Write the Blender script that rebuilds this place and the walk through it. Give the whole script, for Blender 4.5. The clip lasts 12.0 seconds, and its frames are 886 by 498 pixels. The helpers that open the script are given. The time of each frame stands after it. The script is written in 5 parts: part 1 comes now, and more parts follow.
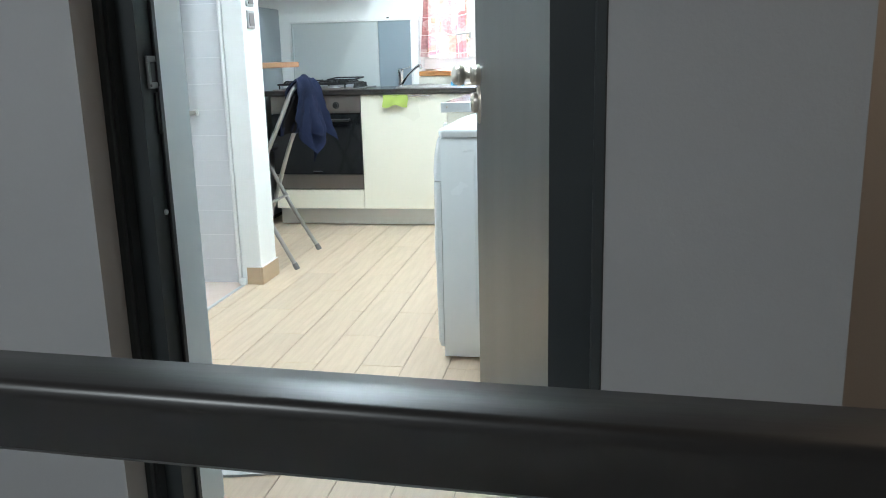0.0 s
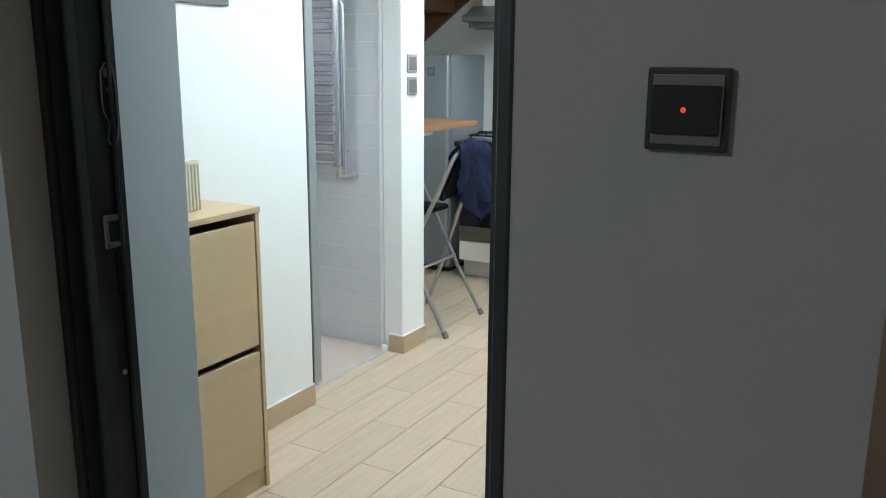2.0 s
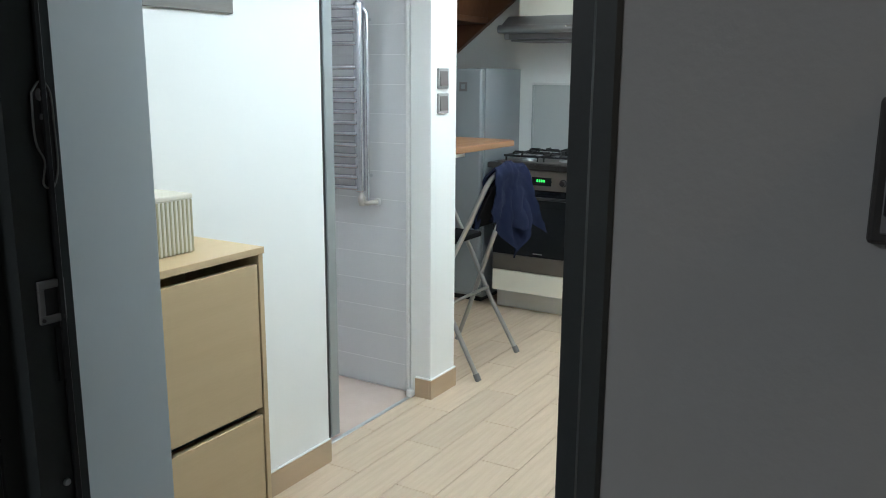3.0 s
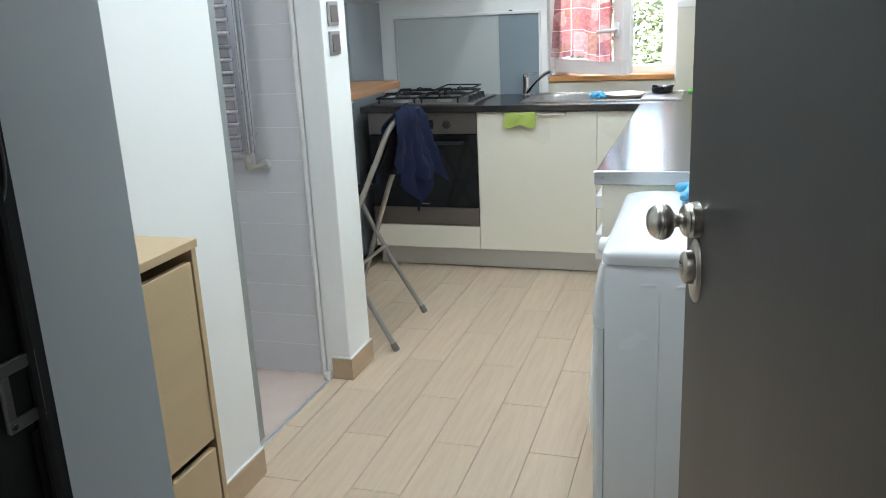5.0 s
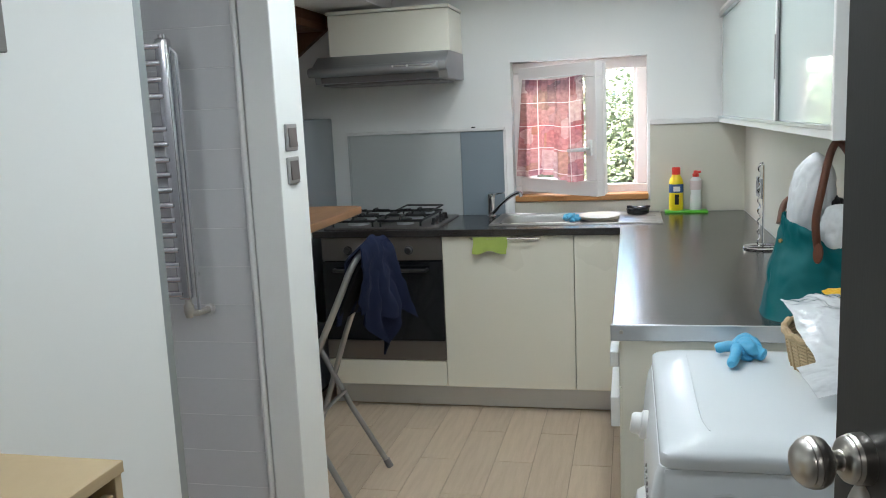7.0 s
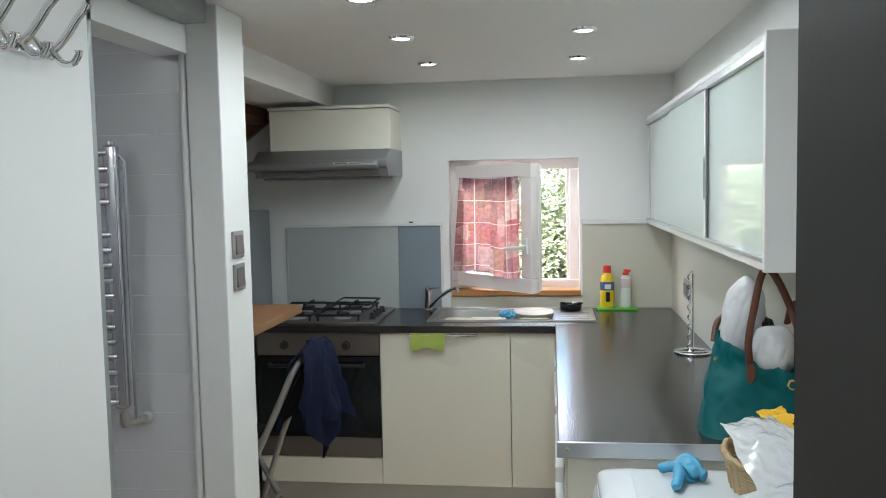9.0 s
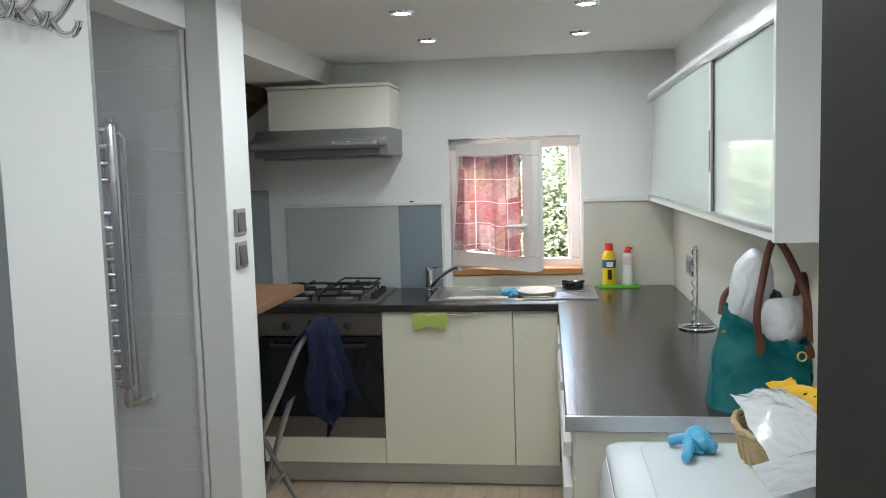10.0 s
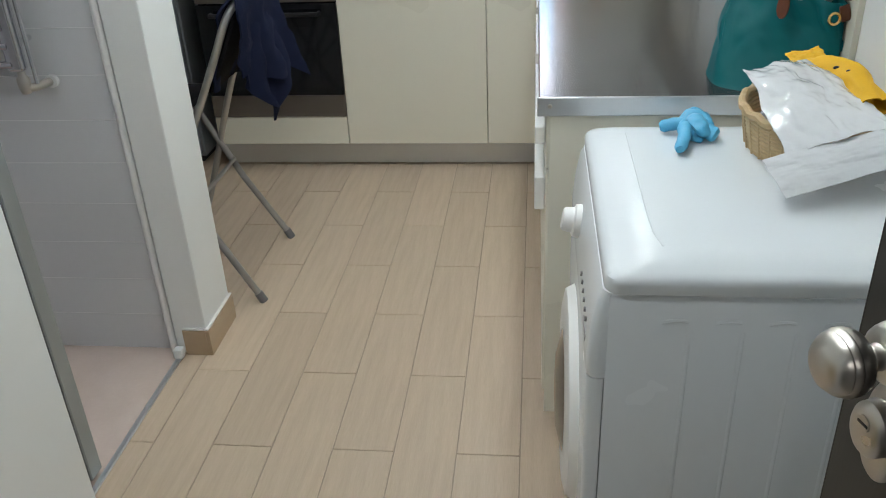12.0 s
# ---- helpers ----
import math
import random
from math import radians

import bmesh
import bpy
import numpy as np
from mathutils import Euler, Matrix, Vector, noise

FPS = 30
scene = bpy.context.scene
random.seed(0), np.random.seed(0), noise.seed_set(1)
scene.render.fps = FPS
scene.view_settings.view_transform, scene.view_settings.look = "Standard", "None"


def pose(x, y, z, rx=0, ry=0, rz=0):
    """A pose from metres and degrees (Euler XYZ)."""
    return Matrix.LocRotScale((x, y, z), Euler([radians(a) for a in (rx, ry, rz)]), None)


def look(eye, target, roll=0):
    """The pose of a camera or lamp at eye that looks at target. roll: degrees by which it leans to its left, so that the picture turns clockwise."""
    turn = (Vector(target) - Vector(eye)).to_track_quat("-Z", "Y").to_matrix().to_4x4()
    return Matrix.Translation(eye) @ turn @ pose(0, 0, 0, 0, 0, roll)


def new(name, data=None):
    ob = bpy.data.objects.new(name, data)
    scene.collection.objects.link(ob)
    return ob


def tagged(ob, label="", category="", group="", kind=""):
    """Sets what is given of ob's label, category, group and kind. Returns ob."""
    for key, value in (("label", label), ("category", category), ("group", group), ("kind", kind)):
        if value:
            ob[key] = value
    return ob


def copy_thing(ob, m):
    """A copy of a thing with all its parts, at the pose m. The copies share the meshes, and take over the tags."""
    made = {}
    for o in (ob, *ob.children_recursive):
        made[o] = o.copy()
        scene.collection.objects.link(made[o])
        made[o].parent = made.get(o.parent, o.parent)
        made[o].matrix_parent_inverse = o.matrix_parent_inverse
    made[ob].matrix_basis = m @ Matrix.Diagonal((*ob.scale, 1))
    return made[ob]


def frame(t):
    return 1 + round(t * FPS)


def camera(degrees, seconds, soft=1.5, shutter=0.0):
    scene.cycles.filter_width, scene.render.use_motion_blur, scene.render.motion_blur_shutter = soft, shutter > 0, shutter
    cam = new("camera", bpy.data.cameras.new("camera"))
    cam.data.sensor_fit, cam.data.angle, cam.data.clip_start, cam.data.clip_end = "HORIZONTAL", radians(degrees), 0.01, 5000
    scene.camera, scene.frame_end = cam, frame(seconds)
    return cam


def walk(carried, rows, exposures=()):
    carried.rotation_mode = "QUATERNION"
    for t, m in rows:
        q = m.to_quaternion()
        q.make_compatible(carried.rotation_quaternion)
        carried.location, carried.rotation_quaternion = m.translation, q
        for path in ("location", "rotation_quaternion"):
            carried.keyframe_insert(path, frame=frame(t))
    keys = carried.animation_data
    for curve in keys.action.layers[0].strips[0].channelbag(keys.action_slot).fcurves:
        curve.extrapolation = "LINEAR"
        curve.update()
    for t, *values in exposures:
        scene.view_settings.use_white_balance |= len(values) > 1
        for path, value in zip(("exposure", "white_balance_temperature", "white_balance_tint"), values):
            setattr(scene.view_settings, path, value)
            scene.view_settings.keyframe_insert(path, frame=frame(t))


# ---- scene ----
cam = camera(56.4, 12.0, soft=1.0)
PATH = [
    (0, (0.084, 0.286, 1.065), (-0.251, 2.205, 0.615), -1.4),
    (0.3, (0.17, 0.341, 1.125), (-0.258, 2.239, 0.665), -1.2),
    (0.5, (0.214, 0.355, 1.184), (-0.263, 2.241, 0.72), -0.4),
    (1, (0.382, 0.457, 1.306), (-0.266, 2.29, 0.835), 0.6),
    (1.5, (0.512, 0.559, 1.394), (-0.323, 2.308, 0.9), 0.1),
    (2, (0.518, 0.801, 1.362), (-0.426, 2.51, 0.924), 0.4),
    (2.5, (0.434, 1.002, 1.374), (-0.576, 2.682, 0.978), 0.5),
    (4.5, (-0.08, 1.32, 1.344), (-0.924, 3.06, 0.832), -1.8),
    (5, (-0.208, 1.325, 1.346), (-0.8, 3.155, 0.797), -2.8),
    (5.5, (-0.29, 1.358, 1.345), (-0.745, 3.216, 0.762), -2.9),
    (6, (-0.348, 1.505, 1.34), (-0.793, 3.365, 0.755), -3.4),
    (6.5, (-0.398, 1.663, 1.354), (-0.858, 3.554, 0.893), -3.4),
    (7, (-0.455, 1.709, 1.404), (-0.901, 3.633, 1.088), -2.6),
    (7.5, (-0.477, 1.691, 1.436), (-0.81, 3.65, 1.207), -2.4),
    (9.5, (-0.525, 1.672, 1.535), (-0.784, 3.65, 1.387), -1.3),
    (10, (-0.538, 1.687, 1.5), (-0.794, 3.661, 1.311), -1.7),
    (10.5, (-0.542, 1.72, 1.46), (-0.794, 3.671, 1.101), -2.2),
    (11, (-0.542, 1.769, 1.452), (-0.764, 3.688, 0.934), -2.5),
    (11.5, (-0.531, 1.887, 1.432), (-0.749, 3.744, 0.724), -2.6),
    (12, (-0.514, 2.052, 1.422), (-0.73, 3.802, 0.478), -2.7),
]
EXPOSE = [(0.0, 4.74, 5820, 3), (0.5, 4.56, 5820, 3), (1.0, 4.34, 5830, 3), (1.5, 4.28, 5880, 3), (2.7, 4.13, 5960, 4), (4.5, 3.93, 6080, 8), (5.5, 3.82, 6120, 8), (6.2, 3.62, 6150, 8), (7.0, 3.35, 6260, 9), (9.5, 3.24, 6390, 9), (10.5, 3.27, 6440, 9), (12.0, 3.38, 6420, 9)]
walk(cam, [(t, look(eye, target, roll)) for t, eye, target, roll in PATH], EXPOSE)

# ---- world, sun and lamps ----
world = bpy.data.worlds.new("daylight")
world.use_nodes = True
scene.world = world
wn = world.node_tree
sky = wn.nodes.new("ShaderNodeTexSky")
sky.sky_type, sky.sun_disc = "NISHITA", False
sky.sun_elevation, sky.sun_rotation = radians(42), radians(205)
wn.links.new(sky.outputs["Color"], wn.nodes["Background"].inputs["Color"])
wn.nodes["Background"].inputs["Strength"].default_value = 0.15
sun = bpy.data.lights.new("sun", "SUN")
sun.energy, sun.angle, sun.color = 5.0, radians(0.5), (1.0, 0.95, 0.86)
new("sun", sun).matrix_world = look((-3, -6, 6.2), (0.0, 0.5, 0.0))


def area_lamp(name, place, target, size, watts, color, spread=180):
    data = bpy.data.lights.new(name, "AREA")
    data.shape, data.size, data.energy, data.color = "DISK", size, watts, color
    data.spread = radians(spread)
    lamp = new(name, data)
    lamp.matrix_world = look(place, target)
    return lamp


COOL = (0.91, 0.98, 1.0)
DOWNLIGHTS = [(x, y) for y in (4.04, 4.68, 5.33) for x in (-1.05, -0.395)] + [(-0.72, 3.38), (-0.72, 2.72)]
CEIL = 2.07
for lx, ly in DOWNLIGHTS:
    area_lamp("downlight_lamp", (lx, ly, CEIL - 0.02), (lx, ly, 0), 0.06, 0.235 if ly > 5 else 0.32 if ly > 4 else 0.45, COOL, 176)
area_lamp("bathroom_lamp", (-2.1, 2.95, 2.08), (-2.1, 3.1, 0), 0.55, 1.75, (0.96, 0.98, 1.0))
area_lamp("stairwell_lamp", (-1.15, -0.45, 2.45), (-1.0, -0.1, 0), 0.25, 1.08, (1.0, 0.98, 0.95))
area_lamp("recess_lamp", (1.2, 1.6, 2.3), (1.1, 2.2, 0.4), 0.15, 0.27, (1.0, 0.74, 0.52))
# added warm fill lamp, hidden behind the frame top, stands in for skylight
window_fill = bpy.data.lights.new("window_fill", "AREA")
window_fill.shape, window_fill.size, window_fill.size_y = "RECTANGLE", 0.58, 0.11
window_fill.energy, window_fill.color = 1.0, (1.0, 0.90, 0.86)
new("window_fill", window_fill).matrix_world = look((-0.715, 6.225, 1.636), (-0.715, 6.02, 1.2))

# ---- helpers for meshes ----
ORIGIN = {}


def thing(name, base, label, category, group="", kind=""):
    ob = new(name)
    ob.location = base
    ob.empty_display_size = 0.05
    ORIGIN[ob.name] = Vector(base)
    return tagged(ob, label, category, group, kind)


def link_mesh(name, bm, material, smooth=False):
    me = bpy.data.meshes.new(name)
    bmesh.ops.recalc_face_normals(bm, faces=bm.faces)
    bm.to_mesh(me)
    bm.free()
    me.materials.append(material)
    if smooth:
        me.shade_smooth()
        me.set_sharp_from_angle(angle=radians(38))
    return me


def part(name, bm, material, parent, label="", smooth=False):
    o = ORIGIN[parent.name]
    bmesh.ops.translate(bm, verts=bm.verts, vec=-o)
    ob = new(name, link_mesh(name, bm, material, smooth))
    ob.parent = parent
    ORIGIN[ob.name] = o
    return tagged(ob, label)


def solo(name, bm, material, label="", category="", group="", kind="", smooth=False):
    ob = new(name, link_mesh(name, bm, material, smooth))
    ORIGIN[ob.name] = Vector((0, 0, 0))
    return tagged(ob, label, category, group, kind)


def box(x0, x1, y0, y1, z0, z1, bevel=0.0, seg=1, bm=None):
    b = bmesh.new()
    vs = bmesh.ops.create_cube(b, size=1)["verts"]
    for v in vs:
        v.co = Vector(((x0 + x1) / 2 + v.co.x * (x1 - x0), (y0 + y1) / 2 + v.co.y * (y1 - y0), (z0 + z1) / 2 + v.co.z * (z1 - z0)))
    if bevel:
        bmesh.ops.bevel(b, geom=list(b.edges), offset=bevel, segments=seg, affect="EDGES", profile=0.5)
    return b if bm is None else merge(bm, b)


def merge(a, b):
    me = bpy.data.meshes.new("tmp")
    b.to_mesh(me)
    b.free()
    a.from_mesh(me)
    bpy.data.meshes.remove(me)
    return a


def moved(bm, m):
    bmesh.ops.transform(bm, matrix=m, verts=bm.verts)
    return bm


def prism(points, axis, a0, a1, bevel=0.0):
    """A prism: 2D points in the plane across the axis, from a0 to a1."""
    bm = bmesh.new()
    def at(p, a):
        return {"x": (a, p[0], p[1]), "y": (p[0], a, p[1]), "z": (p[0], p[1], a)}[axis]
    f0 = [bm.verts.new(at(p, a0)) for p in points]
    f1 = [bm.verts.new(at(p, a1)) for p in points]
    n = len(points)
    bm.faces.new(f0)
    bm.faces.new(f1[::-1])
    for i in range(n):
        bm.faces.new((f0[i], f0[(i + 1) % n], f1[(i + 1) % n], f1[i]))
    bmesh.ops.recalc_face_normals(bm, faces=bm.faces)
    if bevel:
        bmesh.ops.bevel(bm, geom=list(bm.edges), offset=bevel, segments=2, affect="EDGES", profile=0.5)
    return bm


def tube(path, r, sides=10, closed=False, flat=1.0, bm=None):
    """A round rod along the path; r may be a list of radii."""
    bm = bm or bmesh.new()
    pts = [Vector(p) for p in path]
    n = len(pts)
    rings = []
    up = None
    for i, p in enumerate(pts):
        if closed:
            d = pts[(i + 1) % n] - pts[i - 1]
        else:
            d = pts[min(i + 1, n - 1)] - pts[max(i - 1, 0)]
        d.normalize()
        if up is None:
            up = d.orthogonal().normalized()
        up = (up - d * up.dot(d))
        up = up.normalized() if up.length > 1e-6 else d.orthogonal().normalized()
        side = d.cross(up)
        rad = r[i] if isinstance(r, (list, tuple)) else r
        rings.append([bm.verts.new(p + rad * (math.cos(2 * math.pi * k / sides) * up + flat * math.sin(2 * math.pi * k / sides) * side)) for k in range(sides)])
    for i in range(n if closed else n - 1):
        a, b = rings[i], rings[(i + 1) % n]
        for k in range(sides):
            bm.faces.new((a[k], a[(k + 1) % sides], b[(k + 1) % sides], b[k]))
    if not closed:
        bm.faces.new(rings[0][::-1])
        bm.faces.new(rings[-1])
    return bm


def smooth_path(points, steps=6):
    """A Catmull-Rom curve through the points."""
    P = [Vector(p) for p in points]
    P = [2 * P[0] - P[1]] + P + [2 * P[-1] - P[-2]]
    out = []
    for i in range(1, len(P) - 2):
        for s in range(steps):
            t = s / steps
            out.append(0.5 * ((2 * P[i]) + (P[i + 1] - P[i - 1]) * t + (2 * P[i - 1] - 5 * P[i] + 4 * P[i + 1] - P[i + 2]) * t * t + (3 * P[i] - P[i - 1] - 3 * P[i + 1] + P[i + 2]) * t ** 3))
    out.append(P[-2])
    return out


def lathe(profile, sides=24, m=None, sx=1.0, sy=1.0):
    """Profile of (radius, height) turned about z, then moved by m."""
    bm = bmesh.new()
    rings = []
    for r, z in profile:
        if r < 1e-6:
            rings.append([bm.verts.new((0, 0, z))])
        else:
            rings.append([bm.verts.new((sx * r * math.cos(2 * math.pi * k / sides), sy * r * math.sin(2 * math.pi * k / sides), z)) for k in range(sides)])
    for a, b in zip(rings, rings[1:]):
        for k in range(sides):
            q = (a[k % len(a)], a[(k + 1) % len(a)], b[(k + 1) % len(b)], b[k % len(b)])
            q = list(dict.fromkeys(q))
            if len(q) > 2:
                bm.faces.new(q)
    for ring, flip in ((rings[0], True), (rings[-1], False)):
        if len(ring) > 2:
            bm.faces.new(ring[::-1] if flip else ring)
    return moved(bm, m) if m else bm


def at(x, y, z):
    return Matrix.Translation((x, y, z))


def facing(place, direction):
    """Moves a lathe's z axis into a direction."""
    return Matrix.Translation(place) @ Vector(direction).to_track_quat("Z", "Y").to_matrix().to_4x4()


def sheet(f, nu, nv, thick=0.0, closed_u=False):
    """A grid of points f(u, v), with a thickness."""
    bm = bmesh.new()
    g = [[bm.verts.new(f(i / (nu if closed_u else nu - 1), j / (nv - 1))) for j in range(nv)] for i in range(nu)]
    for i in range(nu if closed_u else nu - 1):
        for j in range(nv - 1):
            bm.faces.new((g[i][j], g[(i + 1) % nu][j], g[(i + 1) % nu][j + 1], g[i][j + 1]))
    bmesh.ops.recalc_face_normals(bm, faces=bm.faces)
    if thick:
        bmesh.ops.solidify(bm, geom=list(bm.faces), thickness=thick)
    return bm


def lump(center, rx, ry, rz, rough=0.15, scale=14.0, sub=4, seed=0.0):
    """A crumpled closed lump."""
    bm = bmesh.new()
    bmesh.ops.create_icosphere(bm, subdivisions=sub, radius=1)
    for v in bm.verts:
        p = Vector((v.co.x * rx, v.co.y * ry, v.co.z * rz))
        ridge = 1 - 2 * abs(noise.noise(p * scale + Vector((seed, seed, 0))))
        k = 1 - rough * max(0, ridge) ** 3 + 0.8 * rough * noise.noise(p * scale * 0.6 + Vector((seed, 0, 0))) + 0.2 * rough * noise.noise(p * scale * 3 + Vector((seed, 3, 0)))
        v.co = p * k + Vector(center)
    return bm


def film_bag(center, rx, ry, rz, seed, lean=0.0):
    """A soft plastic bag, puffed up and creased lengthwise."""
    bm = bmesh.new()
    bmesh.ops.create_icosphere(bm, subdivisions=5, radius=1)
    for v in bm.verts:
        q = v.co.copy()
        soft = noise.noise(q * 1.4 + Vector((seed, 0, 0)))
        crease = 1 - abs(noise.noise(Vector((q.x * 2.6 + seed, q.y * 2.6, q.z * 1.6)))) * 3
        fine = 1 - abs(noise.noise(Vector((q.x * 5 + seed, q.y * 5 + q.z, q.z * 2.2 + seed)))) * 4
        k = 1 + 0.10 * soft - 0.062 * max(0, crease) - 0.036 * max(0, fine)
        k /= max(0.6, (1 - q.z * q.z) ** 0.5) ** 0.22
        z = q.z * rz * (1 + 0.10 * soft)
        v.co = Vector((q.x * rx * k + lean * z, q.y * ry * k, z)) + Vector(center)
    return bm


def rounded_loft(x0, x1, y0, y1, sections, rf, rb, n=6):
    """A lid of stacked rounded outlines: (front inset, side inset, height) each."""
    bm = bmesh.new()
    rings = []
    for f, s, z in sections:
        pts = []
        for cx, cy, r, a0 in ((x1 - rb, y1 - s - rb, rb, 0), (x0 + f + rf, y1 - s - rf, rf, 90), (x0 + f + rf, y0 + s + rf, rf, 180), (x1 - rb, y0 + s + rb, rb, 270)):
            for k in range(n + 1):
                a = radians(a0 + 90 * k / n)
                pts.append(bm.verts.new((cx + r * math.cos(a), cy + r * math.sin(a), z)))
        rings.append(pts)
    for a, b in zip(rings, rings[1:]):
        for k in range(len(a)):
            bm.faces.new((a[k], a[(k + 1) % len(a)], b[(k + 1) % len(a)], b[k]))
    bm.faces.new(rings[0][::-1])
    bm.faces.new(rings[-1])
    return bm


# ---- materials ----
def material(name, color, rough=0.5, metal=0.0, vary=0.06, scale=6.0, fine=120.0, bump=0.08, dist=0.002, stretch=(1, 1, 1), color2=None, coat=0.0, random_amount=0.0, spec=0.5, rough_vary=0.08, sheen=0.0):
    m = bpy.data.materials.new(name)
    m.use_nodes = True
    nt = m.node_tree
    n, l = nt.nodes, nt.links
    b = n["Principled BSDF"]
    tc = n.new("ShaderNodeTexCoord")
    mp = n.new("ShaderNodeMapping")
    mp.inputs["Scale"].default_value = stretch
    l.new(tc.outputs["Object"], mp.inputs["Vector"])
    big, small = n.new("ShaderNodeTexNoise"), n.new("ShaderNodeTexNoise")
    big.inputs["Scale"].default_value, big.inputs["Detail"].default_value = scale, 4
    small.inputs["Scale"].default_value, small.inputs["Detail"].default_value = fine, 3
    for t in (big, small):
        l.new(mp.outputs["Vector"], t.inputs["Vector"])
    mix = n.new("ShaderNodeMix")
    mix.data_type = "RGBA"
    c2 = color2 or tuple(max(0.0, c * (1 - 2 * vary)) for c in color)
    mix.inputs["A"].default_value, mix.inputs["B"].default_value = (*color, 1), (*c2, 1)
    add = n.new("ShaderNodeMath")
    add.operation = "MULTIPLY_ADD"
    add.inputs[1].default_value, add.inputs[2].default_value = 0.35, 0.0
    l.new(small.outputs["Fac"], add.inputs[0])
    add2 = n.new("ShaderNodeMath")
    add2.operation = "MULTIPLY_ADD"
    add2.inputs[1].default_value = 0.65
    l.new(big.outputs["Fac"], add2.inputs[0])
    l.new(add.outputs[0], add2.inputs[2])
    l.new(add2.outputs[0], mix.inputs["Factor"])
    out = mix.outputs["Result"]
    if random_amount:
        info = n.new("ShaderNodeObjectInfo")
        rng = n.new("ShaderNodeMapRange")
        rng.inputs["To Min"].default_value, rng.inputs["To Max"].default_value = 1 - random_amount, 1 + random_amount
        l.new(info.outputs["Random"], rng.inputs["Value"])
        hsv = n.new("ShaderNodeHueSaturation")
        l.new(rng.outputs["Result"], hsv.inputs["Value"])
        l.new(out, hsv.inputs["Color"])
        out = hsv.outputs["Color"]
    l.new(out, b.inputs["Base Color"])
    rr = n.new("ShaderNodeMapRange")
    rr.inputs["To Min"].default_value, rr.inputs["To Max"].default_value = max(0.02, rough - rough_vary), min(1, rough + rough_vary)
    l.new(big.outputs["Fac"], rr.inputs["Value"])
    l.new(rr.outputs["Result"], b.inputs["Roughness"])
    b.inputs["Metallic"].default_value = metal
    b.inputs["Coat Weight"].default_value = coat
    b.inputs["Specular IOR Level"].default_value = spec
    b.inputs["Sheen Weight"].default_value = sheen
    if bump:
        bp = n.new("ShaderNodeBump")
        bp.inputs["Strength"].default_value, bp.inputs["Distance"].default_value = bump, dist
        l.new(small.outputs["Fac"], bp.inputs["Height"])
        l.new(bp.outputs["Normal"], b.inputs["Normal"])
    return m


def glow(name, color, strength):
    m = bpy.data.materials.new(name)
    m.use_nodes = True
    b = m.node_tree.nodes["Principled BSDF"]
    b.inputs["Base Color"].default_value = (*color, 1)
    b.inputs["Emission Color"].default_value = (*color, 1)
    b.inputs["Emission Strength"].default_value = strength
    return m


PAINT = material("white_wall_paint", (0.83, 0.84, 0.83), 0.6, vary=0.02, scale=2.5, fine=90, bump=0.10, dist=0.0015)
WHITE_GLOSS = material("white_gloss_panel", (0.80, 0.84, 0.83), 0.28, vary=0.01, scale=2, fine=40, bump=0.0)
CEILP = material("ceiling_paint", (0.87, 0.85, 0.83), 0.7, vary=0.02, scale=2, fine=70, bump=0.08)
DARKWALL = material("stairwell_plaster", (0.45, 0.45, 0.455), 0.75, vary=0.05, scale=1.8, fine=160, bump=0.2, dist=0.002)
WARMWALL = material("beige_plaster", (0.42, 0.38, 0.34), 0.75, vary=0.06, scale=1.8, fine=160, bump=0.2)
REVEAL = material("grey_painted_reveal", (0.57, 0.62, 0.65), 0.55, vary=0.03, scale=3, fine=90, bump=0.05)
STEEL_DARK = material("dark_painted_steel", (0.046, 0.054, 0.057), 0.48, vary=0.2, scale=5, fine=200, bump=0.06)
DOORSKIN = material("anthracite_door_skin", (0.038, 0.036, 0.034), 0.36, vary=0.15, scale=2.0, fine=260, bump=0.05, stretch=(1, 1, 0.15), rough_vary=0.1, spec=0.5)
RAILWOOD = material("dark_varnished_wood", (0.024, 0.021, 0.019), 0.36, vary=0.3, scale=9, fine=90, bump=0.12, stretch=(0.15, 1, 1))
EDGEALU = material("satin_edge_aluminium", (0.36, 0.39, 0.40), 0.4, 0.5, vary=0.04, scale=6, fine=200, bump=0.03)
TRACKGREY = material("grey_track_aluminium", (0.30, 0.32, 0.32), 0.45, 0.6, vary=0.04, scale=6, fine=200, bump=0.03)
TILEWOOD = material("wood_look_tile", (0.67, 0.535, 0.40), 0.42, vary=0.12, scale=5, fine=46, bump=0.16, dist=0.001, stretch=(10, 0.7, 1), color2=(0.40, 0.305, 0.215), random_amount=0.06)
GROUT = material("beige_grout", (0.38, 0.31, 0.235), 0.85, vary=0.1, scale=20, fine=200, bump=0.1)
SKIRT = material("beige_tile_skirting", (0.52, 0.39, 0.26), 0.45, vary=0.08, scale=6, fine=70, bump=0.04, stretch=(1, 1, 5))
BATHGROUT = material("pale_grout", (0.80, 0.80, 0.81), 0.8, vary=0.06, scale=20, fine=200, bump=0.05)
BATHTILE = material("pale_grey_wall_tile", (0.68, 0.685, 0.70), 0.22, vary=0.03, scale=4, fine=50, bump=0.02, random_amount=0.015)
BATHFLOOR = material("pinkish_floor_tile", (0.66, 0.55, 0.49), 0.4, vary=0.10, scale=9, fine=80, bump=0.05, color2=(0.55, 0.43, 0.37))
CREAM = material("cream_gloss_laminate", (0.82, 0.79, 0.685), 0.30, vary=0.02, scale=2, fine=60, bump=0.02)
